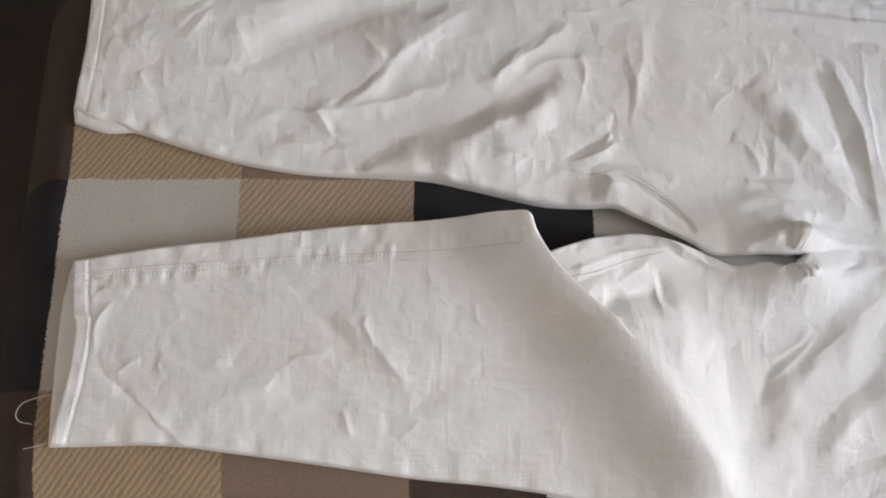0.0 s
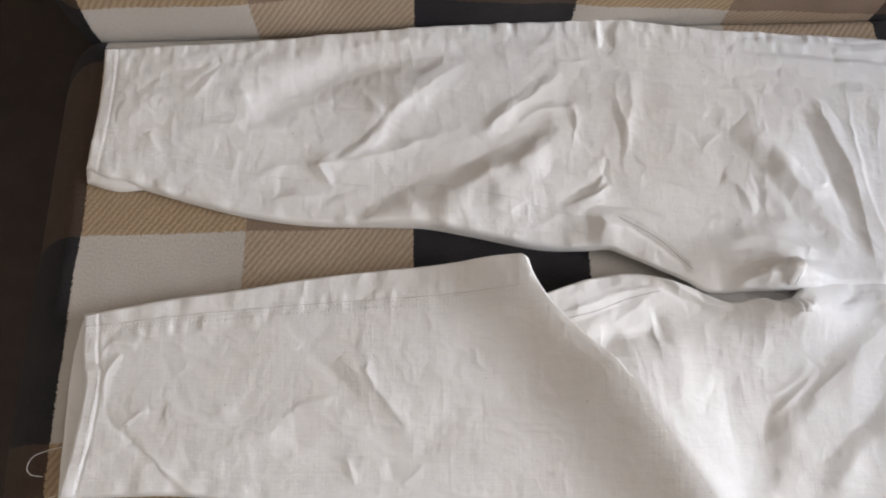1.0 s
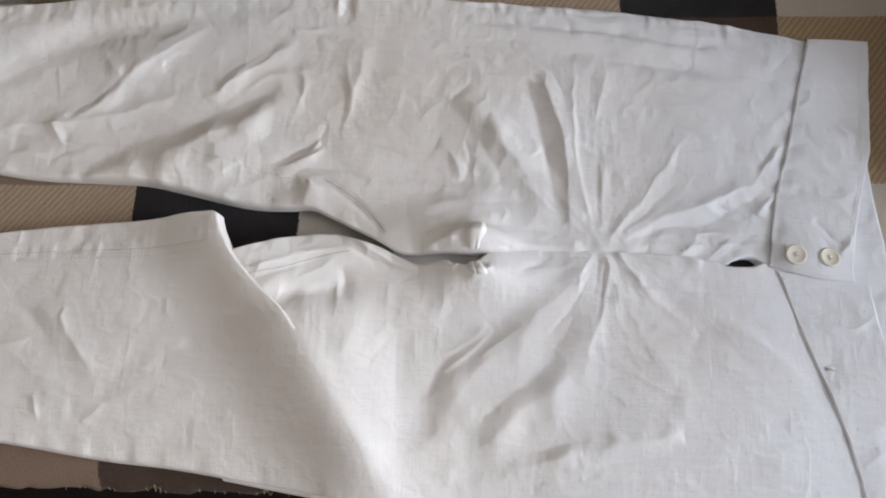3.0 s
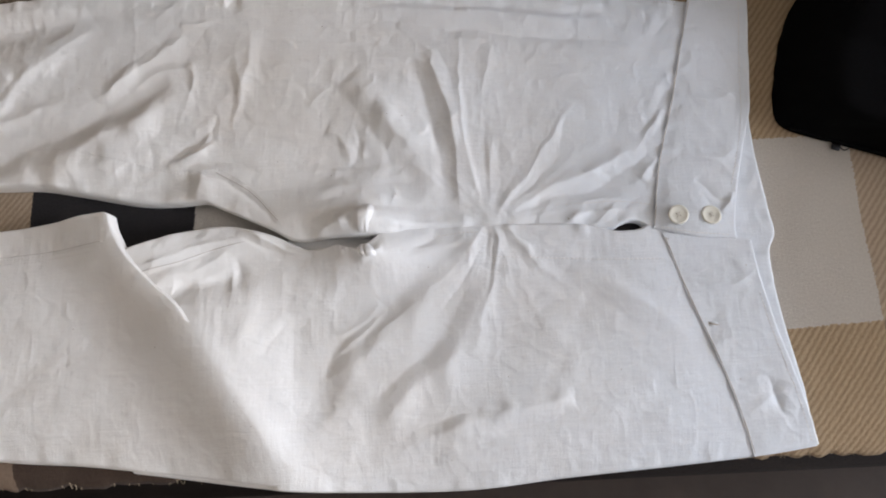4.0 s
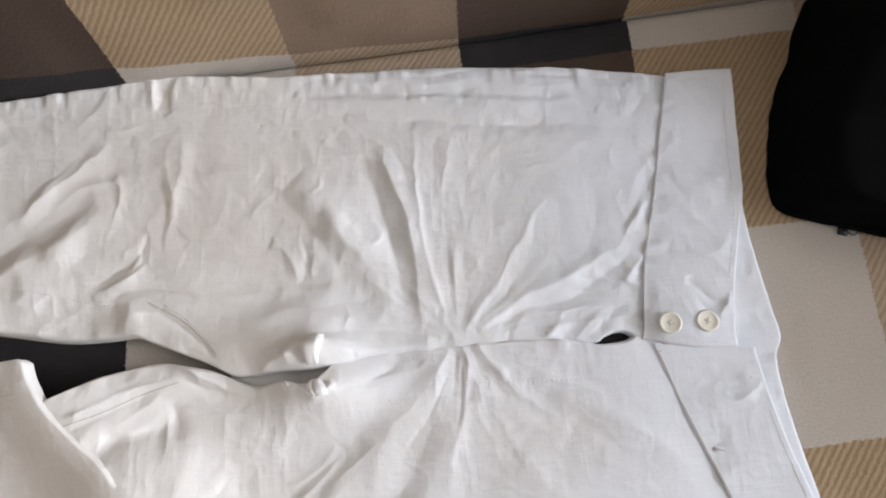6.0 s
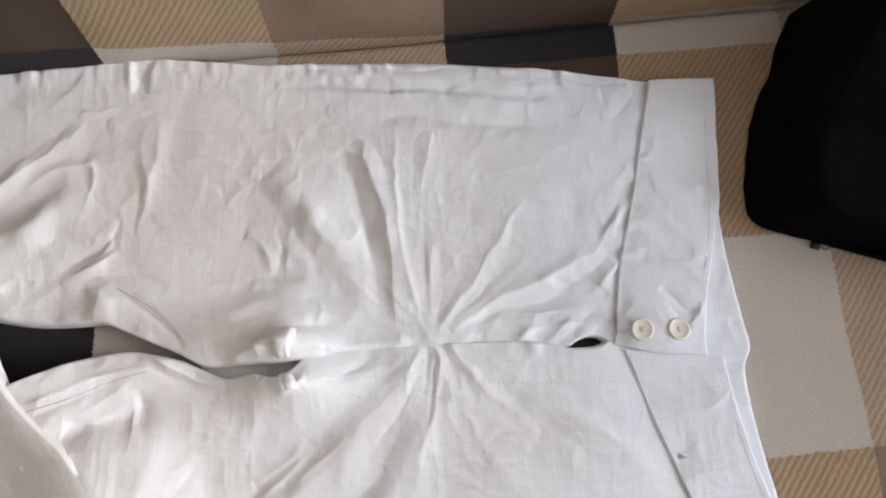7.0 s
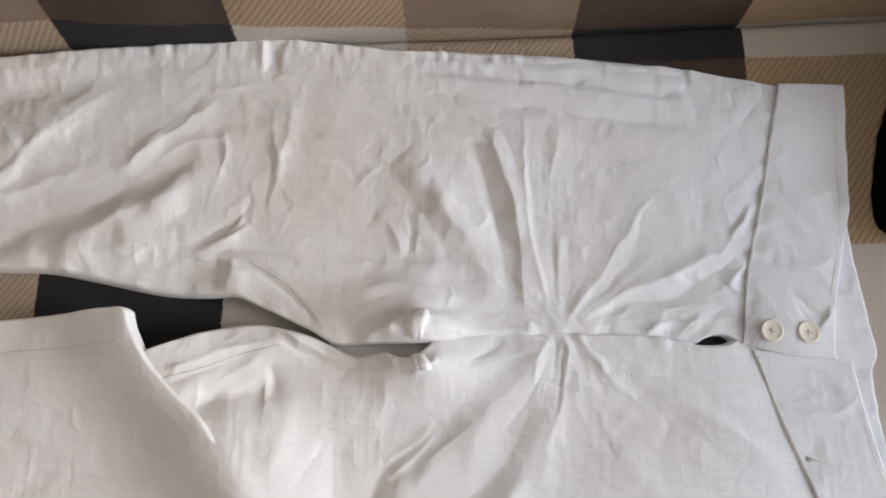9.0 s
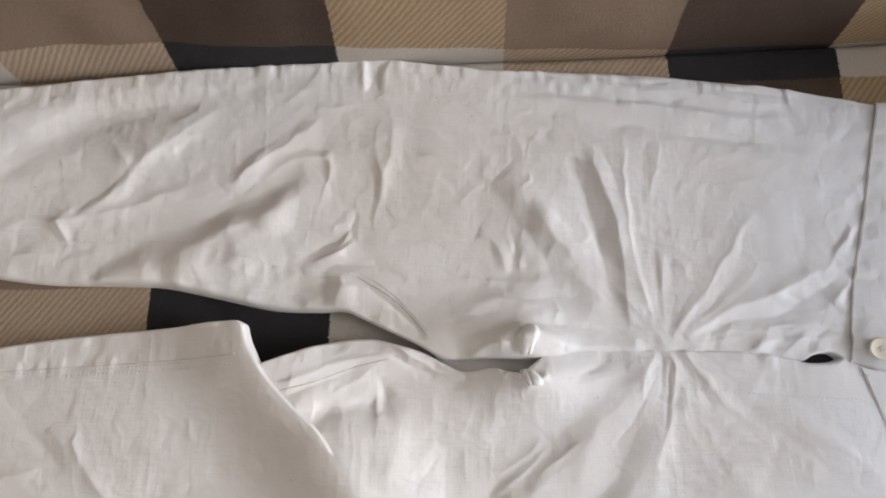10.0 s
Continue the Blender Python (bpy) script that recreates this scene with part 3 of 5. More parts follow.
U.crease([(0.041,0.344),(0.083,0.376),(0.122,0.407)], 0.005, 0.004, -0.0006)
U.crease([(0.079,0.34),(0.108,0.36),(0.138,0.367),(0.15,0.371)], 0.005, 0.008, 0.00287)
U.crease([(0.143,0.369),(0.15,0.358),(0.149,0.337),(0.144,0.317)], 0.005, 0.004, 0.00369)
U.crease([(0.129,0.419),(0.153,0.42),(0.173,0.424)], 0.003, 0.003, 0.00246)
U.crease([(0.204,0.482),(0.191,0.458),(0.188,0.44),(0.195,0.416)], 0.005, 0.006, -0.001082)
U.crease([(0.212,0.483),(0.2,0.462),(0.201,0.433)], 0.006, 0.005, 0.001804)
U.crease([(0.205,0.411),(0.193,0.385),(0.195,0.362),(0.202,0.336),(0.197,0.294),(0.198,0.267)], 0.005, 0.007, 0.0015)
U.crease([(0.189,0.378),(0.187,0.358),(0.194,0.332),(0.19,0.294)], 0.004, 0.005, -0.0006)
U.crease([(0.169,0.402),(0.188,0.407),(0.207,0.414)], 0.004, 0.004, -0.0008118)
U.crease([(0.123,0.256),(0.146,0.269),(0.17,0.288),(0.179,0.312)], 0.006, 0.005, -0.002214)
U.crease([(0.128,0.25),(0.155,0.263),(0.177,0.277)], 0.004, 0.008, 0.00328)
U.crease([(0.026,0.247),(0.065,0.259),(0.11,0.269)], 0.016, 0.016, 0.00328)
U.crease([(-0.007,0.285),(-0.002,0.267)], 0.004, 0.004, 0.00123)
U.crease([(-0.084,0.4),(-0.048,0.36),(-0.028,0.381)], 0.006, 0.006, 0.00123)
U.crease([(-0.274,0.346),(-0.217,0.341),(-0.15,0.342)], 0.01, 0.01, 0.00164)
U.crease([(-0.29,0.34),(-0.276,0.318)], 0.004, 0.005, 0.001312)
U.crease([(-0.172,0.265),(-0.145,0.27),(-0.112,0.268)], 0.007, 0.01, 0.00246)
U.crease([(-0.114,0.257),(-0.101,0.269),(-0.079,0.273)], 0.004, 0.004, -0.000984)
U.crease([(-0.078,0.245),(-0.057,0.266),(-0.035,0.274)], 0.007, 0.007, -0.00123)
U.crease([(0.142,0.244),(0.164,0.253),(0.198,0.251),(0.224,0.233)], 0.006, 0.005, -0.002214)
U.crease([(0.091,0.233),(0.124,0.227),(0.156,0.221)], 0.01, 0.008, -0.001722)
U.crease([(0.402,0.369),(0.414,0.324),(0.424,0.276),(0.429,0.227),(0.429,0.187)], 0.017, 0.006, 0.006552)
U.crease([(0.387,0.365),(0.4,0.304),(0.411,0.243),(0.418,0.195)], 0.009, 0.009, -0.00287)
U.crease([(0.412,0.374),(0.424,0.344),(0.429,0.321)], 0.003, 0.004, -0.00123)
U.crease([(0.437,0.383),(0.437,0.332),(0.436,0.281),(0.444,0.232),(0.453,0.185)], 0.004, 0.006, 0.00369)
U.crease([(0.471,0.373),(0.466,0.338),(0.459,0.309)], 0.004, 0.005, 0.00246)
U.crease([(0.459,0.344),(0.451,0.309)], 0.004, 0.004, -0.0007872)
U.crease([(0.315,0.345),(0.349,0.303),(0.378,0.259),(0.401,0.211),(0.412,0.185)], 0.024, 0.015, 0.006224)
U.crease([(0.295,0.34),(0.324,0.305),(0.35,0.265),(0.366,0.227)], 0.012, 0.012, -0.002296)
U.crease([(0.468,0.179),(0.495,0.221),(0.528,0.264),(0.552,0.302)], 0.009, 0.006, 0.00287)
U.crease([(0.47,0.178),(0.499,0.208),(0.539,0.247)], 0.004, 0.005, -0.001033)
U.crease([(0.478,0.179),(0.519,0.206),(0.572,0.223),(0.622,0.246)], 0.012, 0.007, 0.0041)
U.crease([(0.483,0.179),(0.528,0.197),(0.586,0.21),(0.627,0.236)], 0.006, 0.007, -0.00246)
U.crease([(0.534,0.247),(0.538,0.269),(0.546,0.291)], 0.003, 0.004, -0.000984)
U.crease([(0.325,0.418),(0.408,0.4),(0.491,0.385),(0.593,0.372),(0.667,0.358)], 0.009, 0.007, -0.002583)
U.crease([(0.325,0.43),(0.404,0.42),(0.493,0.41),(0.602,0.394)], 0.009, 0.009, 0.00246)
U.crease([(0.675,0.402),(0.662,0.386),(0.647,0.374)], 0.004, 0.004, -0.001476)
U.crease([(0.655,0.316),(0.639,0.285),(0.618,0.257)], 0.004, 0.004, -0.001476)
U.crease([(0.645,0.285),(0.629,0.263),(0.609,0.235)], 0.004, 0.003, 0.002788)
U.crease([(0.632,0.246),(0.614,0.228),(0.597,0.22)], 0.004, 0.004, -0.001476)
U.crease([(0.627,0.222),(0.611,0.207),(0.59,0.203)], 0.004, 0.004, 0.00246)
U.crease([(0.537,0.192),(0.573,0.194),(0.62,0.186)], 0.003, 0.004, 0.00246)
U.crease([(0.536,0.164),(0.548,0.179),(0.564,0.183)], 0.004, 0.004, 0.002132)
U.crease([(0.564,0.165),(0.576,0.178),(0.597,0.184)], 0.004, 0.004, 0.002132)
U.crease([(0.431,0.436),(0.436,0.411)], 0.003, 0.003, -0.000984)
U.crease([(0.388,0.443),(0.402,0.427)], 0.003, 0.003, 0.001312)
U.crease([(0.464,0.395),(0.482,0.416),(0.517,0.428)], 0.005, 0.005, -0.000984)
U.crease([(0.207,0.389),(0.196,0.347),(0.192,0.289)], 0.004, 0.005, -0.0005)
U.crease([(0.257,0.346),(0.268,0.334),(0.276,0.317)], 0.006, 0.006, -0.000984)
U.crease([(0.224,0.358),(0.257,0.364),(0.285,0.352)], 0.01, 0.01, 0.001968)
U.crease([(0.273,0.311),(0.295,0.334)], 0.003, 0.003, 0.001148)
U.crease([(0.209,0.283),(0.246,0.274),(0.268,0.266)], 0.006, 0.009, -0.001378)
U.crease([(0.292,0.282),(0.31,0.271),(0.32,0.244)], 0.012, 0.005, 0.00287)
U.crease([(0.324,0.288),(0.327,0.265),(0.323,0.243)], 0.004, 0.005, -0.001476)
U.crease([(0.334,0.271),(0.331,0.249)], 0.004, 0.003, 0.00164)
U.crease([(0.17,0.306),(0.174,0.283),(0.161,0.272)], 0.005, 0.005, -0.001476)
U.crease([(0.132,0.25),(0.156,0.267),(0.171,0.272)], 0.005, 0.005, -0.001476)
U.crease([(0.236,0.233),(0.278,0.24),(0.32,0.233),(0.372,0.235)], 0.006, 0.012, 0.00246)
U.crease([(0.257,0.201),(0.308,0.201),(0.359,0.188),(0.412,0.179)], 0.009, 0.006, -0.002296)
U.crease([(0.267,0.214),(0.319,0.214),(0.375,0.201),(0.41,0.19)], 0.012, 0.009, 0.002788)
U.crease([(0.297,0.174),(0.328,0.184),(0.349,0.185),(0.369,0.177)], 0.007, 0.006, 0.0041)
U.crease([(0.512,0.326),(0.539,0.331),(0.567,0.336)], 0.004, 0.004, 0.00123)
U.crease([(0.592,0.325),(0.604,0.296),(0.594,0.263)], 0.01, 0.01, -0.0009184)
U.crease([(0.468,0.264),(0.461,0.221),(0.464,0.19)], 0.004, 0.005, 0.001476)
U.crease([(0.486,0.343),(0.479,0.297)], 0.009, 0.009, -0.0006888)
edge_in = np.exp(-(U.from_right / 0.026) ** 2)
U.h += (0.0092 + 0.45 * (U.h - 0.0102) - U.h) * edge_in
U.h += 0.0003 * value_noise(U.x, U.y * 0.3, 140, 176) * np.exp(-((U.from_bottom - 0.036) / 0.010) ** 2) * (U.x < 0.16)
U.crease([(0.190, 0.474), (0.194, 0.450), (0.200, 0.430)], 0.008, 0.010, -0.0042)
U.crease([(0.179, 0.470), (0.180, 0.455), (0.184, 0.440)], 0.004, 0.004, 0.0028)
U.random_creases(60, 21, 0.0016, (0.008, 0.022), (0.0012, 0.0024), None, 25, (0.26, 0.40))
U.random_creases(140, 7, 0.0007, (0.010, 0.035), (0.0012, 0.0026))
U.random_creases(120, 17, 0.0009, (0.03, 0.09), (0.003, 0.006), 28, 22, (-0.33, 0.16))
U.random_creases(90, 18, 0.0009, (0.02, 0.06), (0.0025, 0.005), 80, 30, (0.12, 0.40))
U.random_creases(150, 19, 0.0011, (0.02, 0.06), (0.002, 0.0045), 68, 30, (0.34, 0.66))
U.random_creases(60, 20, 0.0010, (0.015, 0.04), (0.002, 0.004), 100, 25, (0.50, 0.67))
U.h += 0.25 * facets(U.x, U.y * 0.8, 0.034, 0.045, 59) * ramp01(U.x, 0.25, 0.36)
U.crease([(-0.075, 0.235), (-0.02, 0.258), (0.045, 0.283), (0.10, 0.308), (0.15, 0.338)], 0.020, 0.034, 0.0022)
U.crease([(-0.085, 0.262), (-0.01, 0.285), (0.05, 0.305), (0.12, 0.330)], 0.020, 0.018, -0.0018)
U.crease([(-0.19, 0.375), (-0.12, 0.403), (-0.03, 0.425), (0.08, 0.430)], 0.020, 0.024, -0.0045)
U.crease([(-0.27, 0.392), (-0.18, 0.415), (-0.08, 0.437), (0.05, 0.448)], 0.022, 0.016, 0.0030)
U.fan(0.462, 0.170, 26, 8, 168, 81, 0.0010, (0.025, 0.12))
U.fan(0.622, 0.20, 16, 110, 235, 82, 0.0014, (0.02, 0.05))
OUT_STRIP = [(0.30, 0.452), (0.385, 0.4475), (0.48, 0.4405), (0.592, 0.4245), (0.680, 0.4045)]
U.crease(OUT_STRIP, 0.0022, 0.0022, -0.0022)
U.crease([(0.30, 0.436), (0.42, 0.424), (0.52, 0.412), (0.64, 0.393)], 0.016, 0.007, -0.0042)
U.crease([(0.36, 0.441), (0.45, 0.434), (0.55, 0.420), (0.66, 0.400)], 0.006, 0.006, 0.0018)
hem_band = np.clip((0.0165 - U.from_left) / 0.002, 0, 1)
U.h += 0.0003 * hem_band - 0.0004 * np.exp(-((U.from_left - 0.0165) / 0.0016) ** 2)
U.h += 0.0010 * np.exp(-(U.from_bottom / 0.02) ** 2) * np.clip((U.x - 0.34) / 0.05, 0, 1)
# broad soft swells of the upper leg
U.crease([(0.039, 0.422), (-0.027, 0.375), (-0.067, 0.33), (-0.117, 0.293)], 0.011, 0.036, 0.005)
U.crease([(-0.229, 0.425), (-0.274, 0.405), (-0.313, 0.382), (-0.328, 0.34)], 0.01, 0.022, 0.0028)
U.crease([(-0.223, 0.418), (-0.235, 0.394), (-0.251, 0.368)], 0.004, 0.01, 0.0022)
U.crease([(0.11, 0.397), (0.079, 0.364), (0.048, 0.332)], 0.008, 0.016, 0.0022)
U.crease([(0.309, 0.337), (0.336, 0.295), (0.346, 0.256), (0.35, 0.218)], 0.03, 0.02, 0.004)
U.crease([(0.212, 0.406), (0.208, 0.373), (0.201, 0.338), (0.194, 0.321)], 0.01, 0.014, 0.0026)
U.crease([(0.173, 0.311), (0.169, 0.283), (0.149, 0.257)], 0.01, 0.008, 0.0026)
U.crease([(0.646, 0.286), (0.629, 0.254)], 0.004, 0.006, 0.0022)
U.crease([(0.636, 0.234), (0.615, 0.211)], 0.004, 0.006, 0.0026)
U.crease([(0.56, 0.183), (0.593, 0.181), (0.619, 0.184)], 0.003, 0.004, 0.0022)
U.crease([(0.532, 0.164), (0.546, 0.174), (0.56, 0.183)], 0.005, 0.005, 0.0024)
U.crease([(0.41, 0.393), (0.499, 0.384), (0.592, 0.369)], 0.01, 0.008, -0.0022)
# the turned flap by the crotch, the hollow over the fly and the puff beside the loop
U.crease([(0.168, 0.238), (0.163, 0.222), (0.161, 0.207)], 0.016, 0.008, 0.0060)
U.crease([(0.150, 0.246), (0.150, 0.228), (0.146, 0.214)], 0.006, 0.010, -0.0030)
U.crease([(0.172, 0.240), (0.188, 0.232), (0.211, 0.212), (0.247, 0.177)], 0.006, 0.003, -0.0032)
U.crease([(0.262, 0.178), (0.300, 0.187), (0.345, 0.194), (0.400, 0.190), (0.432, 0.178)], 0.014, 0.007, -0.0040)
U.crease([(0.285, 0.166), (0.300, 0.172), (0.322, 0.174)], 0.006, 0.005, 0.0050)
U.crease([(0.345, 0.178), (0.370, 0.174), (0.412, 0.172)], 0.008, 0.007, 0.0045)
U.crease([(0.345, 0.186), (0.362, 0.180), (0.370, 0.170)], 0.003, 0.003, -0.0026)
U.crease([(0.346, 0.171), (0.372, 0.1705), (0.408, 0.1715)], 0.002, 0.003, -0.0016)
U.crease([(0.352, 0.178), (0.385, 0.1765), (0.425, 0.174)], 0.002, 0.003, 0.0016)
U.crease([(0.318, 0.184), (0.322, 0.174), (0.323, 0.166)], 0.003, 0.004, -0.0040)
U.crease([(0.300, 0.181), (0.309, 0.174), (0.311, 0.166)], 0.003, 0.003, 0.0020)
# lower leg, from the hem to the pleat that crosses the thigh
OUT_A = [(-0.333, -0.012), (-0.242, -0.0105), (-0.18, -0.017), (-0.103, -0.027), (-0.016, -0.0395), (0.052, -0.046), (0.14, -0.0585), (0.25, -0.0735)]
IN_A = [(-0.331, 0.153), (-0.251, 0.167), (-0.185, 0.175), (-0.118, 0.185), (-0.044, 0.192), (0.036, 0.197), (0.070, 0.1975), (0.080, 0.1965)]
HEM_A = [(-0.333, -0.012), (-0.330, 0.0), (-0.323, 0.040), (-0.321, 0.090), (-0.3255, 0.106), (-0.331, 0.153)]
PLEAT = [(0.25, -0.0735), (0.232, -0.020), (0.205, 0.020), (0.181, 0.062), (0.160, 0.096), (0.132, 0.122), (0.108, 0.148), (0.093, 0.174), (0.0885, 0.186), (0.0865, 0.1925), (0.080, 0.1965)]
A = Sheet(OUT_A, IN_A, HEM_A, PLEAT, 520, 200)


def pleat_gap(x, y):
    """Distance to the pleat line, along x; left of it is negative."""
    return (x - np.interp(y, [p[1] for p in PLEAT], [p[0] for p in PLEAT])) * 0.8


def thigh_base(x, y):
    g = pleat_gap(x, y)
    ridge = np.where(g < 0, np.exp(-(g / 0.050) ** 2), np.exp(-(g / 0.046) ** 2))
    return 0.0135 + crumple(x, y, 150) * 0.8 + (0.024 + 0.004 * ramp01(y, -0.02, 0.10)) * ridge


A.h += thigh_base(A.x, A.y)
A.mound(-0.05, 0.08, 0.16, 0.09, 0.007)
A.open_right = 0.1 * (1 - ramp01(A.y, 0.05, 0.085))
A.pucker(A.from_top, A.x, 0.020, 0.014, 0.0011, 171)
A.pucker(A.from_bottom, A.x, 0.018, 0.014, 0.0013, 172)
A.pucker(A.from_left, A.y, 0.014, 0.010, 0.0010, 173)
A.crease([(-0.061,0.103),(-0.064,0.093),(-0.057,0.078)], 0.004, 0.003, 0.0026)
A.crease([(-0.091,0.107),(-0.066,0.088),(-0.041,0.062),(-0.016,0.029)], 0.012, 0.009, 0.0026)
A.crease([(-0.121,0.113),(-0.112,0.128),(-0.093,0.141)], 0.005, 0.005, -0.00096)
A.crease([(-0.119,0.11),(-0.09,0.088),(-0.07,0.069)], 0.01, 0.009, -0.00126)
A.crease([(-0.139,0.054),(-0.123,0.064),(-0.089,0.069)], 0.004, 0.005, 0.0016)
A.crease([(-0.146,0.045),(-0.106,0.026),(-0.068,0.017)], 0.014, 0.014, -0.0014)
A.crease([(-0.3,0.077),(-0.296,0.061),(-0.279,0.044),(-0.247,0.019),(-0.225,-0.006)], 0.005, 0.006, -0.00216)
A.crease([(-0.309,0.112),(-0.298,0.124),(-0.277,0.117)], 0.004, 0.004, 0.0018)
A.crease([(-0.28,0.051),(-0.269,0.061),(-0.26,0.063)], 0.003, 0.003, 0.0022)
A.crease([(-0.291,0.112),(-0.303,0.092),(-0.301,0.068)], 0.005, 0.004, 0.003)
A.crease([(-0.271,0.04),(-0.231,0.008),(-0.21,-0.014)], 0.005, 0.009, 0.0026)
A.crease([(-0.243,0.063),(-0.213,0.049),(-0.176,0.063)], 0.016, 0.012, 0.002)
A.crease([(-0.214,0.017),(-0.174,0.035),(-0.127,0.045)], 0.018, 0.018, 0.002)
A.crease([(-0.034,-0.005),(-0.02,0.008),(-0.013,0.017)], 0.003, 0.004, 0.0022)
A.crease([(-0.044,0.022),(-0.039,-0.001)], 0.004, 0.004, -0.0012)
A.crease([(-0.082,0.017),(-0.074,-0.005)], 0.004, 0.004, 0.0018)
A.crease([(0.035,0.114),(0.038,0.101),(0.042,0.091)], 0.004, 0.004, 0.002)
A.crease([(-0.011,0.094),(0.023,0.081),(0.057,0.065)], 0.014, 0.012, 0.0016)
A.crease([(0.088,0.087),(0.1,0.079),(0.109,0.065)], 0.006, 0.005, -0.0012)
A.crease([(-0.121,0.181),(-0.122,0.165)], 0.003, 0.003, 0.002)
# the stitched inseams draw the cloth into small gathers
A.h += 0.0010 * value_noise(A.x, A.y * 0.3, 150, 175) * np.exp(-((A.from_top - 0.030) / 0.008) ** 2)
A.crease([(-0.325, 0.1405), (-0.171, 0.1545), (0.009, 0.1645), (0.080, 0.1675)], 0.0020, 0.0036, -0.0006)
A.random_creases(90, 8, 0.0006, (0.012, 0.035), (0.0015, 0.003))
A.random_creases(70, 27, 0.0006, (0.02, 0.07), (0.003, 0.006), -40, 35)
hem_band = np.clip((0.0165 - A.from_left) / 0.002, 0, 1)
A.h += 0.0006 * hem_band - 0.0005 * np.exp(-((A.from_left - 0.0165) / 0.0016) ** 2)
# lower half of the front, running under the pleat
OUT_B = [(0.10, -0.055), (0.20, -0.071), (0.30, -0.082), (0.42, -0.086), (0.519, -0.0785), (0.625, -0.072), (0.697, -0.067), (0.704, -0.066)]
IN_B = [(0.075, 0.150), (0.105, 0.163), (0.146, 0.177), (0.189, 0.183), (0.215, 0.178), (0.240, 0.1705), (0.262, 0.1590), (0.280, 0.1530), (0.302, 0.1555), (0.318, 0.1510), (0.330, 0.1520), (0.341, 0.1600), (0.352, 0.1690), (0.39, 0.1730), (0.45, 0.1720), (0.53, 0.1690), (0.568, 0.1630), (0.582, 0.1590), (0.600, 0.1588), (0.609, 0.1605), (0.617, 0.1640), (0.635, 0.1640)]
B = Sheet(OUT_B, IN_B, [(0.10, -0.055), (0.085, 0.05), (0.075, 0.150)], [(0.704, -0.066), (0.673, 0.030), (0.653, 0.092), (0.635, 0.1640)], 600, 240)
B.h += thigh_base(B.x, B.y) - 0.0025 * ramp01(B.x, 0.30, 0.40)
B.mound(0.340, 0.143, 0.050, 0.026, 0.022)
B.mound(0.20, 0.165, 0.05, 0.022, 0.008)
B.mound(0.21, 0.09, 0.07, 0.06, 0.006)
B.mound(0.50, 0.03, 0.14, 0.06, 0.004)
B.h -= 0.004 * np.exp(-(np.hypot(B.x - 0.27, B.y + 0.03) / 0.05) ** 2)
B.pucker(B.from_top, B.x, 0.012, 0.012, 0.0014, 271)
B.pucker(B.from_bottom, B.x, 0.015, 0.012, 0.0012, 272)
B.pucker(B.from_right, B.y, 0.012, 0.010, 0.0008, 273)
B.crease([(0.277,-0.054),(0.298,-0.011),(0.331,0.043),(0.375,0.086),(0.425,0.138),(0.444,0.162)], 0.018, 0.028, 0.0054)
B.crease([(0.272,-0.014),(0.284,0.021),(0.312,0.062),(0.362,0.101),(0.402,0.135)], 0.013, 0.012, -0.00168)
B.crease([(0.339,0.065),(0.362,0.084),(0.379,0.097)], 0.003, 0.004, 0.0024)
B.crease([(0.287,-0.056),(0.337,-0.02),(0.398,0.029),(0.435,0.078),(0.451,0.127)], 0.018, 0.020, 0.0042)
B.crease([(0.311,-0.016),(0.36,0.023),(0.41,0.068),(0.431,0.105)], 0.010, 0.010, -0.0014)
B.crease([(0.321,-0.056),(0.389,-0.036),(0.459,-0.014),(0.526,-0.002)], 0.012, 0.014, 0.0048)
B.crease([(0.358,-0.035),(0.417,-0.015),(0.459,-0.007)], 0.008, 0.009, -0.00168)
B.crease([(0.415,-0.049),(0.468,-0.03),(0.527,-0.018)], 0.008, 0.009, -0.00168)
B.crease([(0.394,-0.055),(0.457,-0.044),(0.52,-0.041)], 0.012, 0.01, 0.00192)
B.crease([(0.261,0.092),(0.261,0.027),(0.265,-0.029)], 0.02, 0.009, -0.00168)
B.crease([(0.141,0.129),(0.169,0.123),(0.202,0.126)], 0.005, 0.02, -0.00168)
B.crease([(0.203,0.145),(0.207,0.123),(0.205,0.103)], 0.008, 0.006, -0.0012)
B.crease([(0.172,0.11),(0.176,0.094),(0.192,0.093)], 0.004, 0.004, 0.0010)
B.crease([(0.192,0.096),(0.194,0.052),(0.194,0.02)], 0.003, 0.004, 0.0018)
B.crease([(0.163,0.13),(0.185,0.146),(0.201,0.16)], 0.004, 0.005, 0.0022)
B.crease([(0.224,0.127),(0.219,0.094),(0.215,0.051),(0.226,0.008)], 0.016, 0.02, 0.0032)
B.crease([(0.255,0.081),(0.239,0.06),(0.226,0.045)], 0.005, 0.005, -0.00072)
B.crease([(0.449,0.167),(0.437,0.147),(0.432,0.128)], 0.004, 0.004, 0.00165)
B.crease([(0.454,0.168),(0.45,0.144),(0.447,0.127)], 0.003, 0.003, -0.00099)
B.crease([(0.461,0.168),(0.463,0.146),(0.458,0.126)], 0.004, 0.004, 0.00187)
B.crease([(0.467,0.167),(0.473,0.148),(0.482,0.131)], 0.004, 0.004, -0.00099)
B.crease([(0.474,0.167),(0.484,0.151),(0.499,0.136)], 0.004, 0.004, 0.00165)
B.crease([(0.482,0.166),(0.504,0.153),(0.529,0.123),(0.566,0.11)], 0.005, 0.007, -0.00099)
B.crease([(0.534,0.123),(0.576,0.098),(0.621,0.068),(0.645,0.04)], 0.016, 0.014, 0.0024)
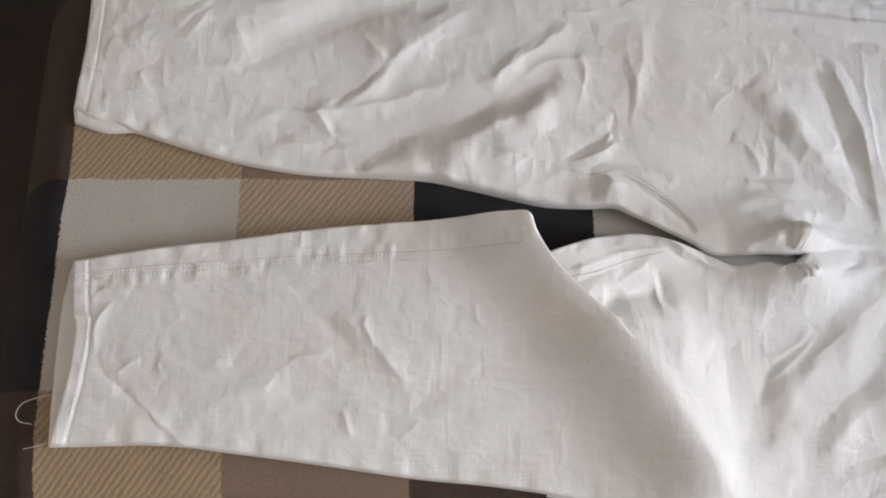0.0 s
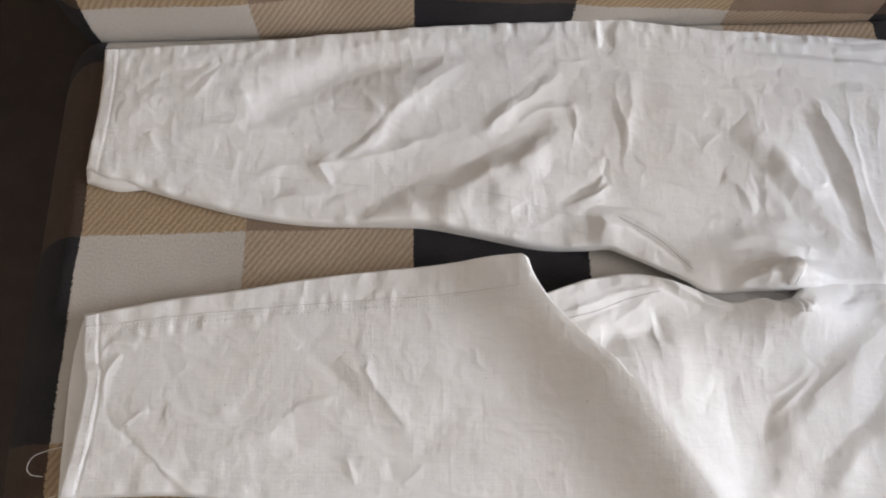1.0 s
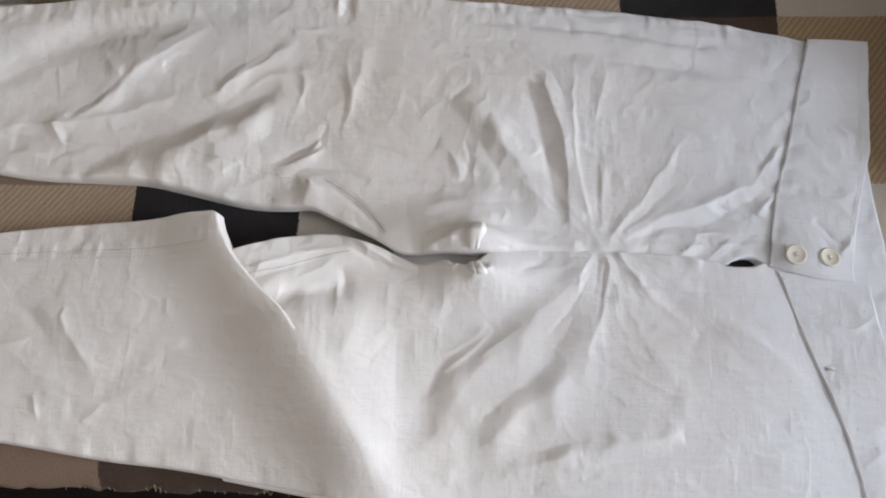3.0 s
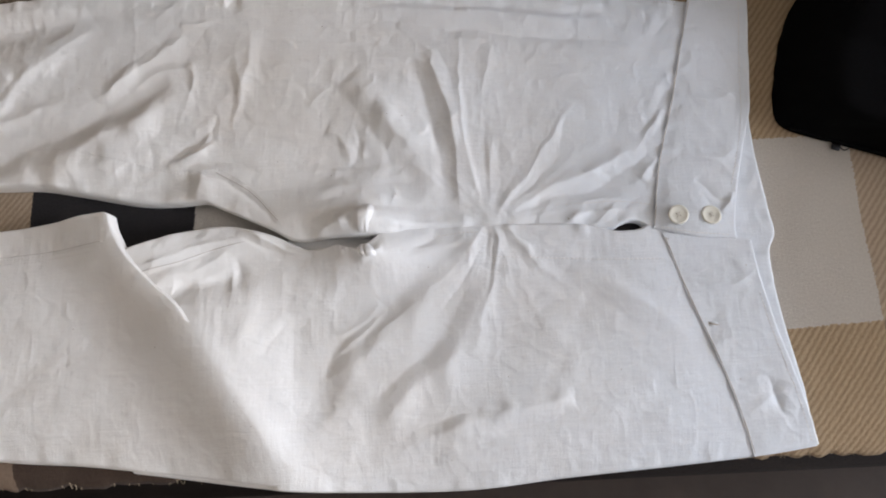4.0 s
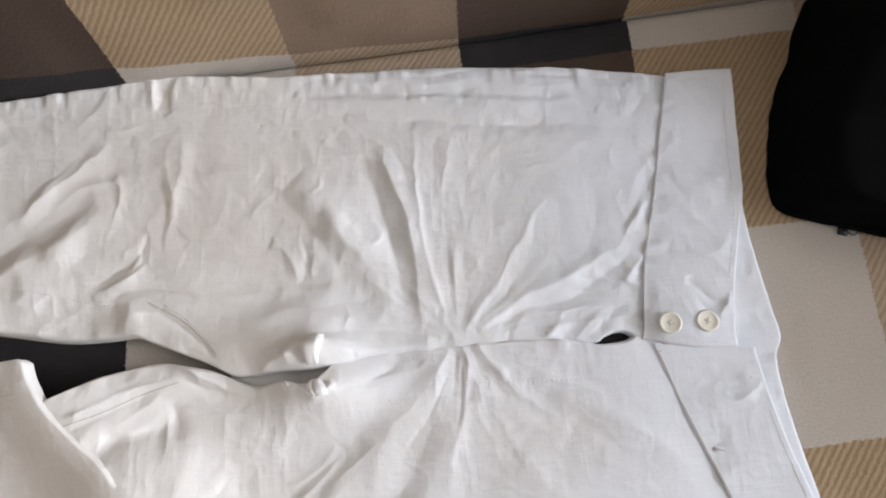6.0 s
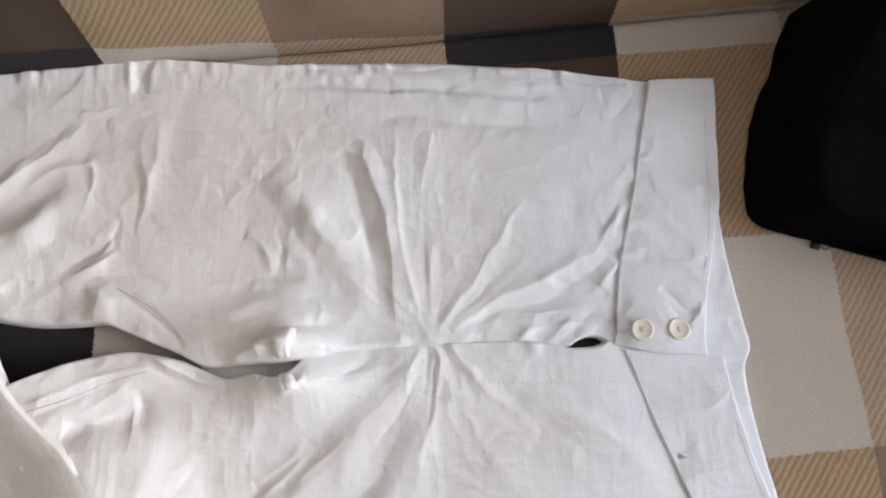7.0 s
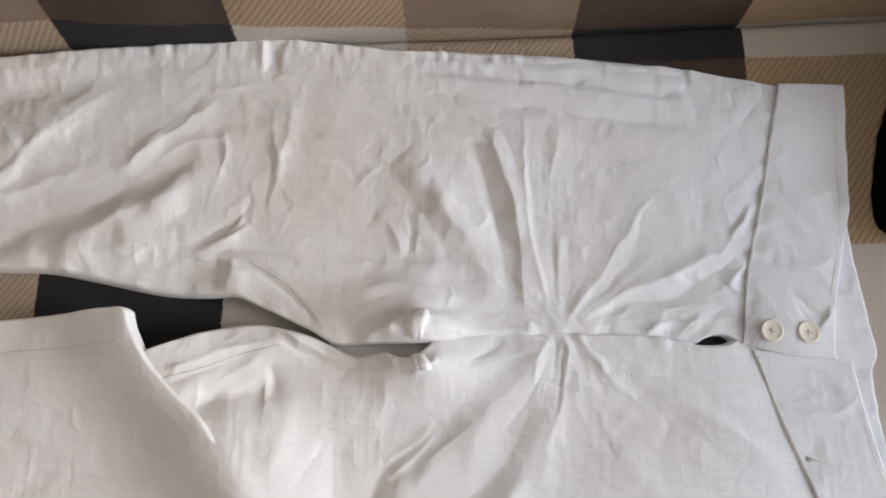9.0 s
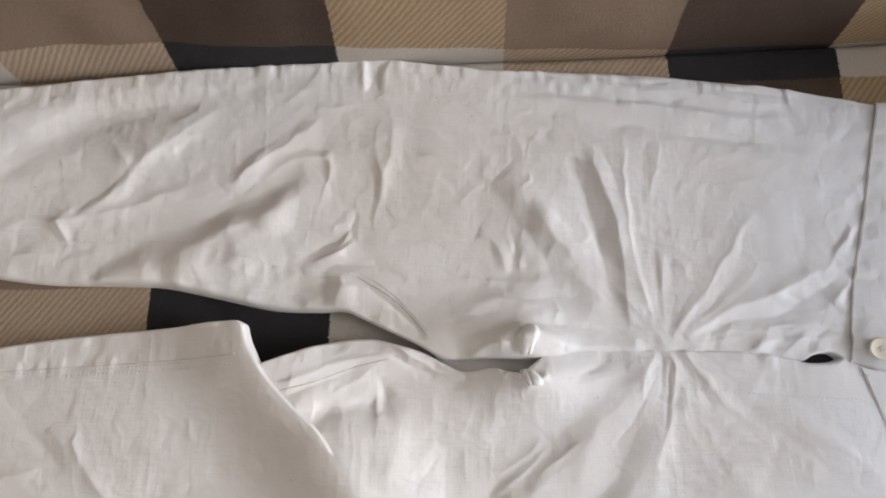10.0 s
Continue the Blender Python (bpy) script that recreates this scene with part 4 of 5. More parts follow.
B.crease([(0.528,0.112),(0.564,0.088),(0.593,0.059)], 0.01, 0.009, -0.00112)
B.crease([(0.457,0.121),(0.449,0.082),(0.43,0.04)], 0.008, 0.009, 0.00208)
B.crease([(0.498,0.08),(0.526,0.035),(0.524,0.004)], 0.016, 0.016, 0.0016)
B.crease([(0.619,0.005),(0.636,0.014)], 0.005, 0.005, 0.0016)
B.crease([(0.336,0.139),(0.369,0.148),(0.414,0.154)], 0.006, 0.005, 0.003)
B.crease([(0.291,0.152),(0.313,0.154),(0.336,0.143),(0.358,0.152)], 0.005, 0.005, 0.0035)
B.crease([(0.566,0.002),(0.609,-0.031),(0.654,-0.048)], 0.014, 0.012, 0.00128)
edge_in = np.exp(-(B.from_right / 0.030) ** 2)
B.h += (0.0084 + 0.20 * (B.h - 0.0084) - B.h) * edge_in
B.crease([(0.135, 0.118), (0.165, 0.122), (0.198, 0.124)], 0.010, 0.016, -0.0035)
B.crease([(0.200, 0.150), (0.204, 0.132), (0.203, 0.112)], 0.012, 0.008, -0.0030)
B.crease([(0.150, 0.098), (0.172, 0.101), (0.195, 0.098)], 0.004, 0.006, 0.0010)
B.crease([(0.172, 0.128), (0.176, 0.108), (0.180, 0.085)], 0.003, 0.003, 0.0008)
B.crease([(0.190, 0.10), (0.192, 0.06), (0.195, 0.02)], 0.003, 0.003, 0.0012)
B.crease([(0.112, 0.140), (0.150, 0.152), (0.190, 0.163), (0.215, 0.166)], 0.003, 0.004, 0.0022)
B.crease([(0.120, 0.132), (0.155, 0.142), (0.185, 0.152)], 0.003, 0.003, -0.0018)
B.crease([(0.148, 0.118), (0.175, 0.117), (0.199, 0.120)], 0.012, 0.013, -0.0040)
B.fan(0.460, 0.168, 30, 195, 345, 83, 0.0010, (0.03, 0.11))
B.random_creases(90, 9, 0.0007, (0.012, 0.035), (0.0015, 0.003))
B.random_creases(80, 29, 0.0006, (0.02, 0.07), (0.003, 0.006), 55, 35)
# soft folds that run down the front
B.crease([(0.345, 0.098), (0.329, 0.079), (0.305, 0.065)], 0.004, 0.008, 0.0022)
B.crease([(0.521, 0.004), (0.459, -0.015), (0.407, -0.038)], 0.012, 0.016, 0.0014)
B.crease([(0.35, 0.092), (0.329, 0.068), (0.308, 0.049)], 0.003, 0.007, 0.0024)
B.crease([(0.54, 0.144), (0.577, 0.117), (0.618, 0.09)], 0.016, 0.016, -0.0018)
B.crease([(0.300, 0.156), (0.308, 0.151), (0.314, 0.145), (0.321, 0.149), (0.327, 0.143)], 0.0028, 0.0028, 0.0060)
B.crease([(0.325, 0.146), (0.334, 0.139), (0.341, 0.145), (0.352, 0.150)], 0.0028, 0.0028, 0.0070)
B.crease([(0.330, 0.150), (0.340, 0.152), (0.346, 0.145)], 0.004, 0.004, -0.0040)
B.crease([(0.352, 0.142), (0.380, 0.150), (0.412, 0.164)], 0.008, 0.006, -0.0045)
B.crease([(0.196, 0.178), (0.215, 0.173), (0.232, 0.164), (0.250, 0.153), (0.280, 0.150)], 0.0035, 0.0035, 0.0045)
B.crease([(0.192, 0.170), (0.212, 0.164), (0.232, 0.155), (0.252, 0.146)], 0.004, 0.004, -0.0030)
for panel in (A, B):
    plain = thigh_base(panel.x, panel.y)
    near = np.exp(-(pleat_gap(panel.x, panel.y) / 0.020) ** 2) * (1 - ramp01(panel.y, 0.06, 0.11))
    panel.h += (plain - panel.h) * near
# the lower leg rises towards the pleat and drops away behind it
for panel, wide in ((A, 0.038), (B, 0.014)):
    g = pleat_gap(panel.x, panel.y)
    side = (g <= 0.001) if panel is A else (g > -0.02)
    tail = 1 - ramp01(panel.y, 0.06, 0.11) if panel is B else 1 - 0.75 * ramp01(panel.y, 0.07, 0.13)
    panel.h += 0.0080 * np.exp(-(g / wide) ** 2) * tail * side * ramp01(panel.y, -0.062, -0.02)
g = pleat_gap(B.x, B.y)
B.h -= 0.0035 * ramp01(B.y, 0.045, 0.095) * np.exp(-(np.clip(g, 0, None) / 0.030) ** 2) * (g > -0.2)
B.h -= 0.006 * ramp01(-g, 0.002, 0.014)
B.h = np.maximum(B.h, 0.003)
U.build("upper_leg", M_COTTON, trousers, SEAT, "lbt", "crumpled white cotton trouser leg", roll=lambda x: 0.0060 - 0.0042 * np.clip((x - 0.12) / 0.06, 0, 1) + 0.009 * ramp01(x, 0.355, 0.385) * (1 - ramp01(x, 0.54, 0.58)), lift=0.06 + 0.62 * ramp01(U.x, 0.10, 0.20) * (1 - ramp01(U.x, 0.56, 0.60)) * (U.from_bottom < 0.1))
B.build("thigh", M_COTTON, trousers, SEAT, "bt", "white cotton front with fanned folds", roll=0.0035, lift=0.06 + (0.60 - 0.14 * ramp01(B.x, 0.34, 0.38)) * ramp01(B.x, 0.10, 0.16) * (1 - ramp01(B.x, 0.56, 0.60)) * (B.from_top < 0.1))
A.build("lower_leg", M_COTTON, trousers, SEAT, "lrbt", "white cotton leg folded over at the knee", roll=lambda x: 0.005 - 0.0020 * ramp01(x, 0.088, 0.115), lift=0.06 + 0.68 * ramp01(A.x, 0.03, 0.085) * (A.from_bottom > 0.06))

# hidden back of the trousers: closes the gap under the fly, shows at the outseam and inside the waist
BK = Sheet([(0.252, 0.130), (0.30, 0.125), (0.352, 0.125)], [(0.252, 0.190), (0.30, 0.190), (0.352, 0.190)], [(0.252, 0.130), (0.252, 0.190)], [(0.352, 0.125), (0.352, 0.190)], 120, 50)
BK.h += 0.005 + 0.004 * ramp01(BK.x, 0.26, 0.30) + 0.5 * crumple(BK.x, BK.y, 350)
BK.build("seat_back", M_COTTON_IN, trousers, SEAT, "", "inside of the back panel")

WB = Sheet([(0.640, -0.064), (0.70, -0.066), (0.7575, -0.059)], [(0.690, 0.408), (0.72, 0.409), (0.7525, 0.407)], [(0.640, -0.064), (0.645, 0.15), (0.690, 0.408)],
           [(0.7575, -0.059), (0.744, 0.020), (0.737, 0.075), (0.7345, 0.125), (0.7435, 0.148), (0.742, 0.170), (0.7385, 0.205), (0.7365, 0.260), (0.7415, 0.33), (0.7525, 0.407)], 70, 260)
WB.h += 0.005 + 0.6 * crumple(WB.x, WB.y, 450)
WB.random_creases(30, 46, 0.0016)
WB.pucker(WB.from_right, WB.y, 0.03, 0.016, 0.0028, 451)
WB.build("back_waistband", M_BAND, trousers, SEAT, "r", "inside of the back waistband", roll=0.004)

WL = Sheet([(0.695, -0.0675), (0.757, -0.0585)], [(0.629, 0.153), (0.716, 0.140)], [(0.695, -0.0675), (0.665, 0.030), (0.645, 0.092), (0.629, 0.153)],
           [(0.757, -0.0585), (0.7335, 0.028), (0.721, 0.090), (0.716, 0.140)], 70, 220)
WL.h += 0.0106 + 0.6 * crumple(WL.x, WL.y, 550)
WL.random_creases(60, 56, 0.0006)
WL.pucker(WL.from_left, WL.y, 0.010, 0.012, 0.0007, 561)
WL.crease([(0.645, 0.03), (0.69, 0.045), (0.73, 0.04)], 0.012, 0.010, 0.002)
WL.crease([(0.665, 0.095), (0.70, 0.10), (0.715, 0.115)], 0.006, 0.006, 0.002)
WL.crease([(0.71, 0.01), (0.725, -0.03)], 0.006, 0.006, -0.003)
WL.crease([(0.69, -0.03), (0.72, -0.01), (0.74, -0.02)], 0.008, 0.008, 0.0016)
WL.pucker(WL.from_right, WL.y, 0.012, 0.014, 0.0010, 551)
WL.build("lower_waistband", M_BAND, trousers, SEAT, "rb", "white waistband with a buttonhole", roll=0.0016)

WU = Sheet([(0.6205, 0.157), (0.66, 0.146), (0.7015, 0.1415)], [(0.688, 0.413), (0.752, 0.410)], [(0.6205, 0.157), (0.6245, 0.18), (0.634, 0.228), (0.654, 0.291), (0.670, 0.349), (0.688, 0.413)],
           [(0.7015, 0.1415), (0.7035, 0.165), (0.713, 0.206), (0.7245, 0.245), (0.7365, 0.286), (0.745, 0.35), (0.752, 0.410)], 70, 240)
WU.h += 0.0115 + 0.6 * crumple(WU.x, WU.y, 650)
WU.h -= 0.0010 * np.exp(-(WU.from_left / 0.010) ** 2)
WU.random_creases(60, 66, 0.0007)
WU.pucker(WU.from_left, WU.y, 0.012, 0.009, 0.0012, 661)
WU.pucker(WU.from_right, WU.y, 0.012, 0.016, 0.0012, 662)
WU.mound(0.66, 0.16, 0.03, 0.03, 0.004)
WU.crease([(0.668, 0.205), (0.685, 0.185), (0.700, 0.178)], 0.005, 0.005, -0.0035)
WU.crease([(0.672, 0.190), (0.682, 0.172), (0.678, 0.155)], 0.005, 0.004, -0.003)
WU.crease([(0.690, 0.168), (0.700, 0.180), (0.704, 0.190)], 0.003, 0.004, 0.003)
WU.crease([(0.660, 0.235), (0.69, 0.228), (0.715, 0.240)], 0.007, 0.007, 0.002)
WU.crease([(0.67, 0.30), (0.70, 0.29), (0.725, 0.30)], 0.009, 0.009, 0.0016)
WU.build("upper_waistband", M_BAND, trousers, SEAT, "rbt", "white waistband tab with two buttons", roll=0.0016)


# seams and stitching follow the panels
def seam(sheet, pts, name, material, radius, lift=0.0, dash=0.0, gap=0.0, parent=None):
    """A thread along a line on a panel: one run, or stitches of the given length."""
    line = curve(pts, 400)
    length = np.concatenate([[0], np.cumsum(np.linalg.norm(np.diff(line, axis=0), axis=1))])
    runs, s = [], 0.0
    if dash:
        while s + dash < length[-1]:
            runs.append((s, s + dash))
            s += dash + gap
    else:
        runs.append((0.0, length[-1]))
    verts, faces = [], []
    for a, b in runs:
        n = 3 if dash else max(4, int((b - a) / 0.003))
        at = np.linspace(a, b, n)
        px, py = np.interp(at, length, line[:, 0]), np.interp(at, length, line[:, 1])
        pz = np.array([sheet.height_at(p, q) for p, q in zip(px, py)]) + lift
        if dash:
            pz[1] += 0.0003
        tx, ty = np.gradient(px), np.gradient(py)
        norm = np.hypot(tx, ty) + 1e-9
        tx, ty = tx / norm, ty / norm
        k = len(verts)
        for i in range(n):
            for c, up in ((-1, 0), (0, 1), (1, 0), (0, -1)):
                verts.append((px[i] - ty[i] * radius * c, py[i] + tx[i] * radius * c, pz[i] + up * radius * 0.8))
        for i in range(n - 1):
            for c in range(4):
                d = (c + 1) % 4
                faces.append((k + i * 4 + c, k + i * 4 + d, k + i * 4 + 4 + d, k + i * 4 + 4 + c))
        faces.append((k, k + 3, k + 2, k + 1))
        e = k + (n - 1) * 4
        faces.append((e, e + 1, e + 2, e + 3))
    return mesh_object(name, verts, faces, material, parent or trousers)


def shifted(pts, dx, dy):
    return [(x + dx, y + dy) for x, y in pts]


INSEAM_U = [(-0.30, 0.318), (-0.252, 0.305), (-0.185, 0.290), (-0.123, 0.281), (-0.057, 0.274), (0.009, 0.273), (0.065, 0.259), (0.119, 0.2435), (0.152, 0.2365), (0.180, 0.240), (0.216, 0.2165), (0.245, 0.184)]
INSEAM_A = [(-0.325, 0.140), (-0.246, 0.148), (-0.171, 0.154), (-0.095, 0.159), (0.009, 0.164), (0.080, 0.167)]
INSEAM_B = [(0.118, 0.135), (0.147, 0.143), (0.177, 0.155), (0.212, 0.164)]
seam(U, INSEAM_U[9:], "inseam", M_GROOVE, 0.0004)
seam(U, shifted(INSEAM_U, 0, 0.004), "stitching", M_STITCH, 0.00032, 0.0001, 0.0028, 0.0009)
seam(A, INSEAM_A, "inseam", M_INSEAM, 0.0004)
seam(A, shifted(INSEAM_A, 0, -0.003), "stitching", M_STITCH, 0.00032, 0.0001, 0.0028, 0.0009)
seam(A, shifted(INSEAM_A, 0, -0.008), "stitching", M_STITCH, 0.00032, 0.0001, 0.0028, 0.0009)
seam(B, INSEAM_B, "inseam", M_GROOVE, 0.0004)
seam(B, shifted(INSEAM_B, -0.006, 0.006), "stitching", M_STITCH, 0.00026, 0.0, 0.0028, 0.0012)
seam(U, [(-0.336, 0.300), (-0.333, 0.375), (-0.337, 0.434)], "hem_stitching", M_STITCH, 0.00028, 0.0, 0.003, 0.0012)
seam(A, [(-0.314, -0.006), (-0.311, 0.040), (-0.307, 0.093), (-0.317, 0.148)], "hem_stitching", M_STITCH, 0.00028, 0.0, 0.003, 0.0012)
seam(U, [(0.32, 0.4515), (0.40, 0.450), (0.48, 0.4435), (0.592, 0.427), (0.682, 0.407)], "outseam_stitching", M_STITCH, 0.00026, 0.0, 0.003, 0.0014)
seam(U, [(0.535, 0.188), (0.588, 0.1885), (0.6225, 0.183)], "placket_stitching", M_STITCH, 0.00026, 0.0, 0.003, 0.0012)
seam(B, [(0.46, 0.137), (0.501, 0.134), (0.565, 0.129), (0.630, 0.126)], "placket_stitching", M_STITCH, 0.00026, 0.0, 0.003, 0.0012)
seam(B, [(0.40, 0.160), (0.425, 0.163), (0.445, 0.163)], "fly_stitching", M_STITCH, 0.00026, 0.0, 0.003, 0.0012)
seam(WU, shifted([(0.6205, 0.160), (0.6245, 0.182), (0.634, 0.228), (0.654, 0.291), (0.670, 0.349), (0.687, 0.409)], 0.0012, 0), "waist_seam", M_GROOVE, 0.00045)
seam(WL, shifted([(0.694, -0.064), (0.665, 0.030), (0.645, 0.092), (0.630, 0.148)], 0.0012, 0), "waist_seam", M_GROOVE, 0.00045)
seam(WU, [(0.704, 0.200), (0.722, 0.262), (0.731, 0.33), (0.741, 0.405)], "waist_stitching", M_STITCH, 0.00026, 0.0, 0.003, 0.0012)
seam(WL, [(0.7485, -0.054), (0.7265, 0.028), (0.7145, 0.090)], "waist_stitching", M_STITCH, 0.00026, 0.0, 0.003, 0.0012)
seam(WU, [(0.628, 0.1585), (0.66, 0.150), (0.696, 0.1465)], "tab_stitching", M_STITCH, 0.00026, 0.0, 0.003, 0.0012)


def ring_profile(profile, n=40):
    bm = bmesh.new()
    rows = []
    for r, z in profile:
        rows.append([bm.verts.new((r * math.cos(2 * math.pi * i / n), r * math.sin(2 * math.pi * i / n), z)) for i in range(n)])
    for a, b in zip(rows, rows[1:]):
        for i in range(n):
            j = (i + 1) % n
            bm.faces.new((a[i], a[j], b[j], b[i]))
    bm.faces.new(rows[-1])
    return bm


def button(x, y, tilt):
    z = WU.height_at(x, y)
    body = part("button", ring_profile([(0.0080, 0), (0.0097, 0.0008), (0.0101, 0.0015), (0.0096, 0.0021), (0.0085, 0.0023), (0.0075, 0.0019), (0.0067, 0.0016), (0.0030, 0.0014), (0.0005, 0.0014)]), M_BUTTON, trousers, "ivory resin button with a raised rim")
    body.matrix_local = pose(x, y, z + 0.0004, tilt[0], tilt[1], 20)
    for dx, dy in ((0.0016, 0.0016), (-0.0016, 0.0016), (0.0016, -0.0016), (-0.0016, -0.0016)):
        eye = part("eyelet", ring_profile([(0.0006, 0.0013), (0.0006, 0.0016), (0.0002, 0.0016)], 10), M_HOLE, body)
        eye.matrix_local = pose(dx, dy, 0)
    tie = part("tie_thread", box_bm((-0.0005, -0.0017, 0.0015), (0.0005, 0.0017, 0.0022), 0.0002, 1), M_STITCH, body, "pale sewing thread")
    return body


button(0.645, 0.169, (2, -3))
button(0.6775, 0.167, (-4, 6))


# worked buttonhole in the lower band: a slit with bar-tacked lips
def buttonhole(x, y, angle, length=0.017):
    z = WL.height_at(x, y)
    slit = part("buttonhole", box_bm((-length / 2, -0.0007, -0.0006), (length / 2, 0.0007, 0.0005), 0.0003, 1), M_GROOVE, trousers, "narrow worked buttonhole")
    slit.matrix_local = pose(x, y, z, 0, 0, angle)
    for s in (-1, 1):
        lip = part("lip", box_bm((-length / 2, s * 0.0016 - 0.0008, -0.0008), (length / 2, s * 0.0016 + 0.0008, 0.0004), 0.0004, 1), M_BAND, slit)


buttonhole(0.667, 0.0590, -14, 0.011)


def tube(points, radius, sides=8, n=60):
    line = curve(points, n)
    bm = bmesh.new()
    rows = []
    for i, p in enumerate(line):
        d = Vector(line[min(i + 1, n - 1)] - line[max(i - 1, 0)]).normalized()
        a = d.orthogonal().normalized() if i == 0 else (a - d * a.dot(d)).normalized()
        b = d.cross(a)
        rows.append([bm.verts.new(Vector(p) + (a * math.cos(2 * math.pi * k / sides) + b * math.sin(2 * math.pi * k / sides)) * radius) for k in range(sides)])
    for r, q in zip(rows, rows[1:]):
        for k in range(sides):
            m = (k + 1) % sides
            bm.faces.new((r[k], r[m], q[m], q[k]))
    bm.faces.new(rows[0][::-1])
    bm.faces.new(rows[-1])
    return bm


part("loose_thread", tube([(-0.322, 0.036, 0.408), (-0.336, 0.033, 0.4045), (-0.349, 0.030, 0.4035), (-0.360, 0.025, 0.4045), (-0.3635, 0.016, 0.405), (-0.360, 0.010, 0.4035), (-0.350, 0.008, 0.402)], 0.00032), M_LOOSE, trousers, "pale loose thread at the hem")
part("loose_thread", tube([(-0.322, -0.004, 0.406), (-0.330, -0.006, 0.404), (-0.342, -0.010, 0.403), (-0.355, -0.013, 0.402)], 0.0003), M_LOOSE, trousers, "pale loose thread at the hem")


def strip(name, left, right, height, label, seed, material=None):
    s = Sheet([left[0], right[0]], [left[-1], right[-1]], left, right, 24, 140)
    s.h += height + 0.5 * crumple(s.x, s.y, seed)
    s.pucker(s.from_left, s.y, 0.02, 0.012, 0.0012, seed + 1)
    return s.build(name, material or M_COTTON_IN, trousers, SEAT, "l", label, roll=0.003)


# back edges of both hems show a little past the front ones
strip("back_hem", [(-0.336, -0.010), (-0.3365, 0.03), (-0.339, 0.09), (-0.3375, 0.125), (-0.334, 0.148)], [(-0.30, -0.008), (-0.30, 0.03), (-0.30, 0.09), (-0.30, 0.125), (-0.30, 0.148)], 0.004, "back edge of the trouser hem", 750)
FL = Sheet([(-0.349, 0.289), (-0.32, 0.280), (-0.292, 0.281)], [(-0.351, 0.318), (-0.32, 0.318), (-0.292, 0.300)], [(-0.349, 0.289), (-0.352, 0.305), (-0.351, 0.318)], [(-0.292, 0.281), (-0.292, 0.300)], 60, 34)
FL.h += 0.007 + crumple(FL.x, FL.y, 850)
FL.build("hem_corner", M_COTTON_IN, trousers, SEAT, "lb", "turned-up corner of the hem", roll=0.008)


# loop of fly facing that bridges the slit at the crotch
def fly_loop():
    path = curve([(0.3365, 0.190), (0.3345, 0.181), (0.3320, 0.170), (0.3320, 0.158), (0.3345, 0.146), (0.3370, 0.138)], 60)
    rest = np.array([max(U.height_at(x, y) if y > 0.160 else 0, B.height_at(x, y) if y < 0.158 else 0) for x, y in path])
    for _ in range(12):
        rest[1:-1] = (rest[:-2] + 2 * rest[1:-1] + rest[2:]) / 4
    s = np.linspace(0, 1, 60)
    rest = rest + 0.0012 + 0.0060 * np.exp(-((s - 0.22) / 0.16) ** 2) + 0.0030 * np.exp(-((s - 0.82) / 0.10) ** 2)
    half = 0.0058 + 0.0022 * np.exp(-((s - 0.18) / 0.12) ** 2) + 0.0030 * np.exp(-((s - 0.90) / 0.12) ** 2)
    c = np.linspace(-1, 1, 21)
    S, C = np.meshgrid(s, c, indexing="ij")
    X = path[:, :1] + half[:, None] * C + 0.0007 * value_noise(S * 0.06, C * 0.01, 120, 95)
    Y = path[:, 1:] + 0.0012 * C ** 2 * np.sin(S * 7)
    groove = 0.0016 * np.exp(-((C - 0.25 * np.sin(S * 5)) / 0.22) ** 2) * ramp01(S, 0.25, 0.45)
    Z = rest[:, None] + 0.0016 * (1 - C ** 2) - 0.0075 * np.clip(np.abs(C) - 0.55, 0, 1) ** 1.3 / 0.354 - groove
    ob = mesh_object("fly_loop", np.stack([X, Y, Z], axis=-1).reshape(-1, 3), grid_faces(60, 21), M_COTTON, trousers, "pinched loop of white fly facing")
    ob.modifiers.new("thickness", "SOLIDIFY").thickness = 0.001


fly_loop()


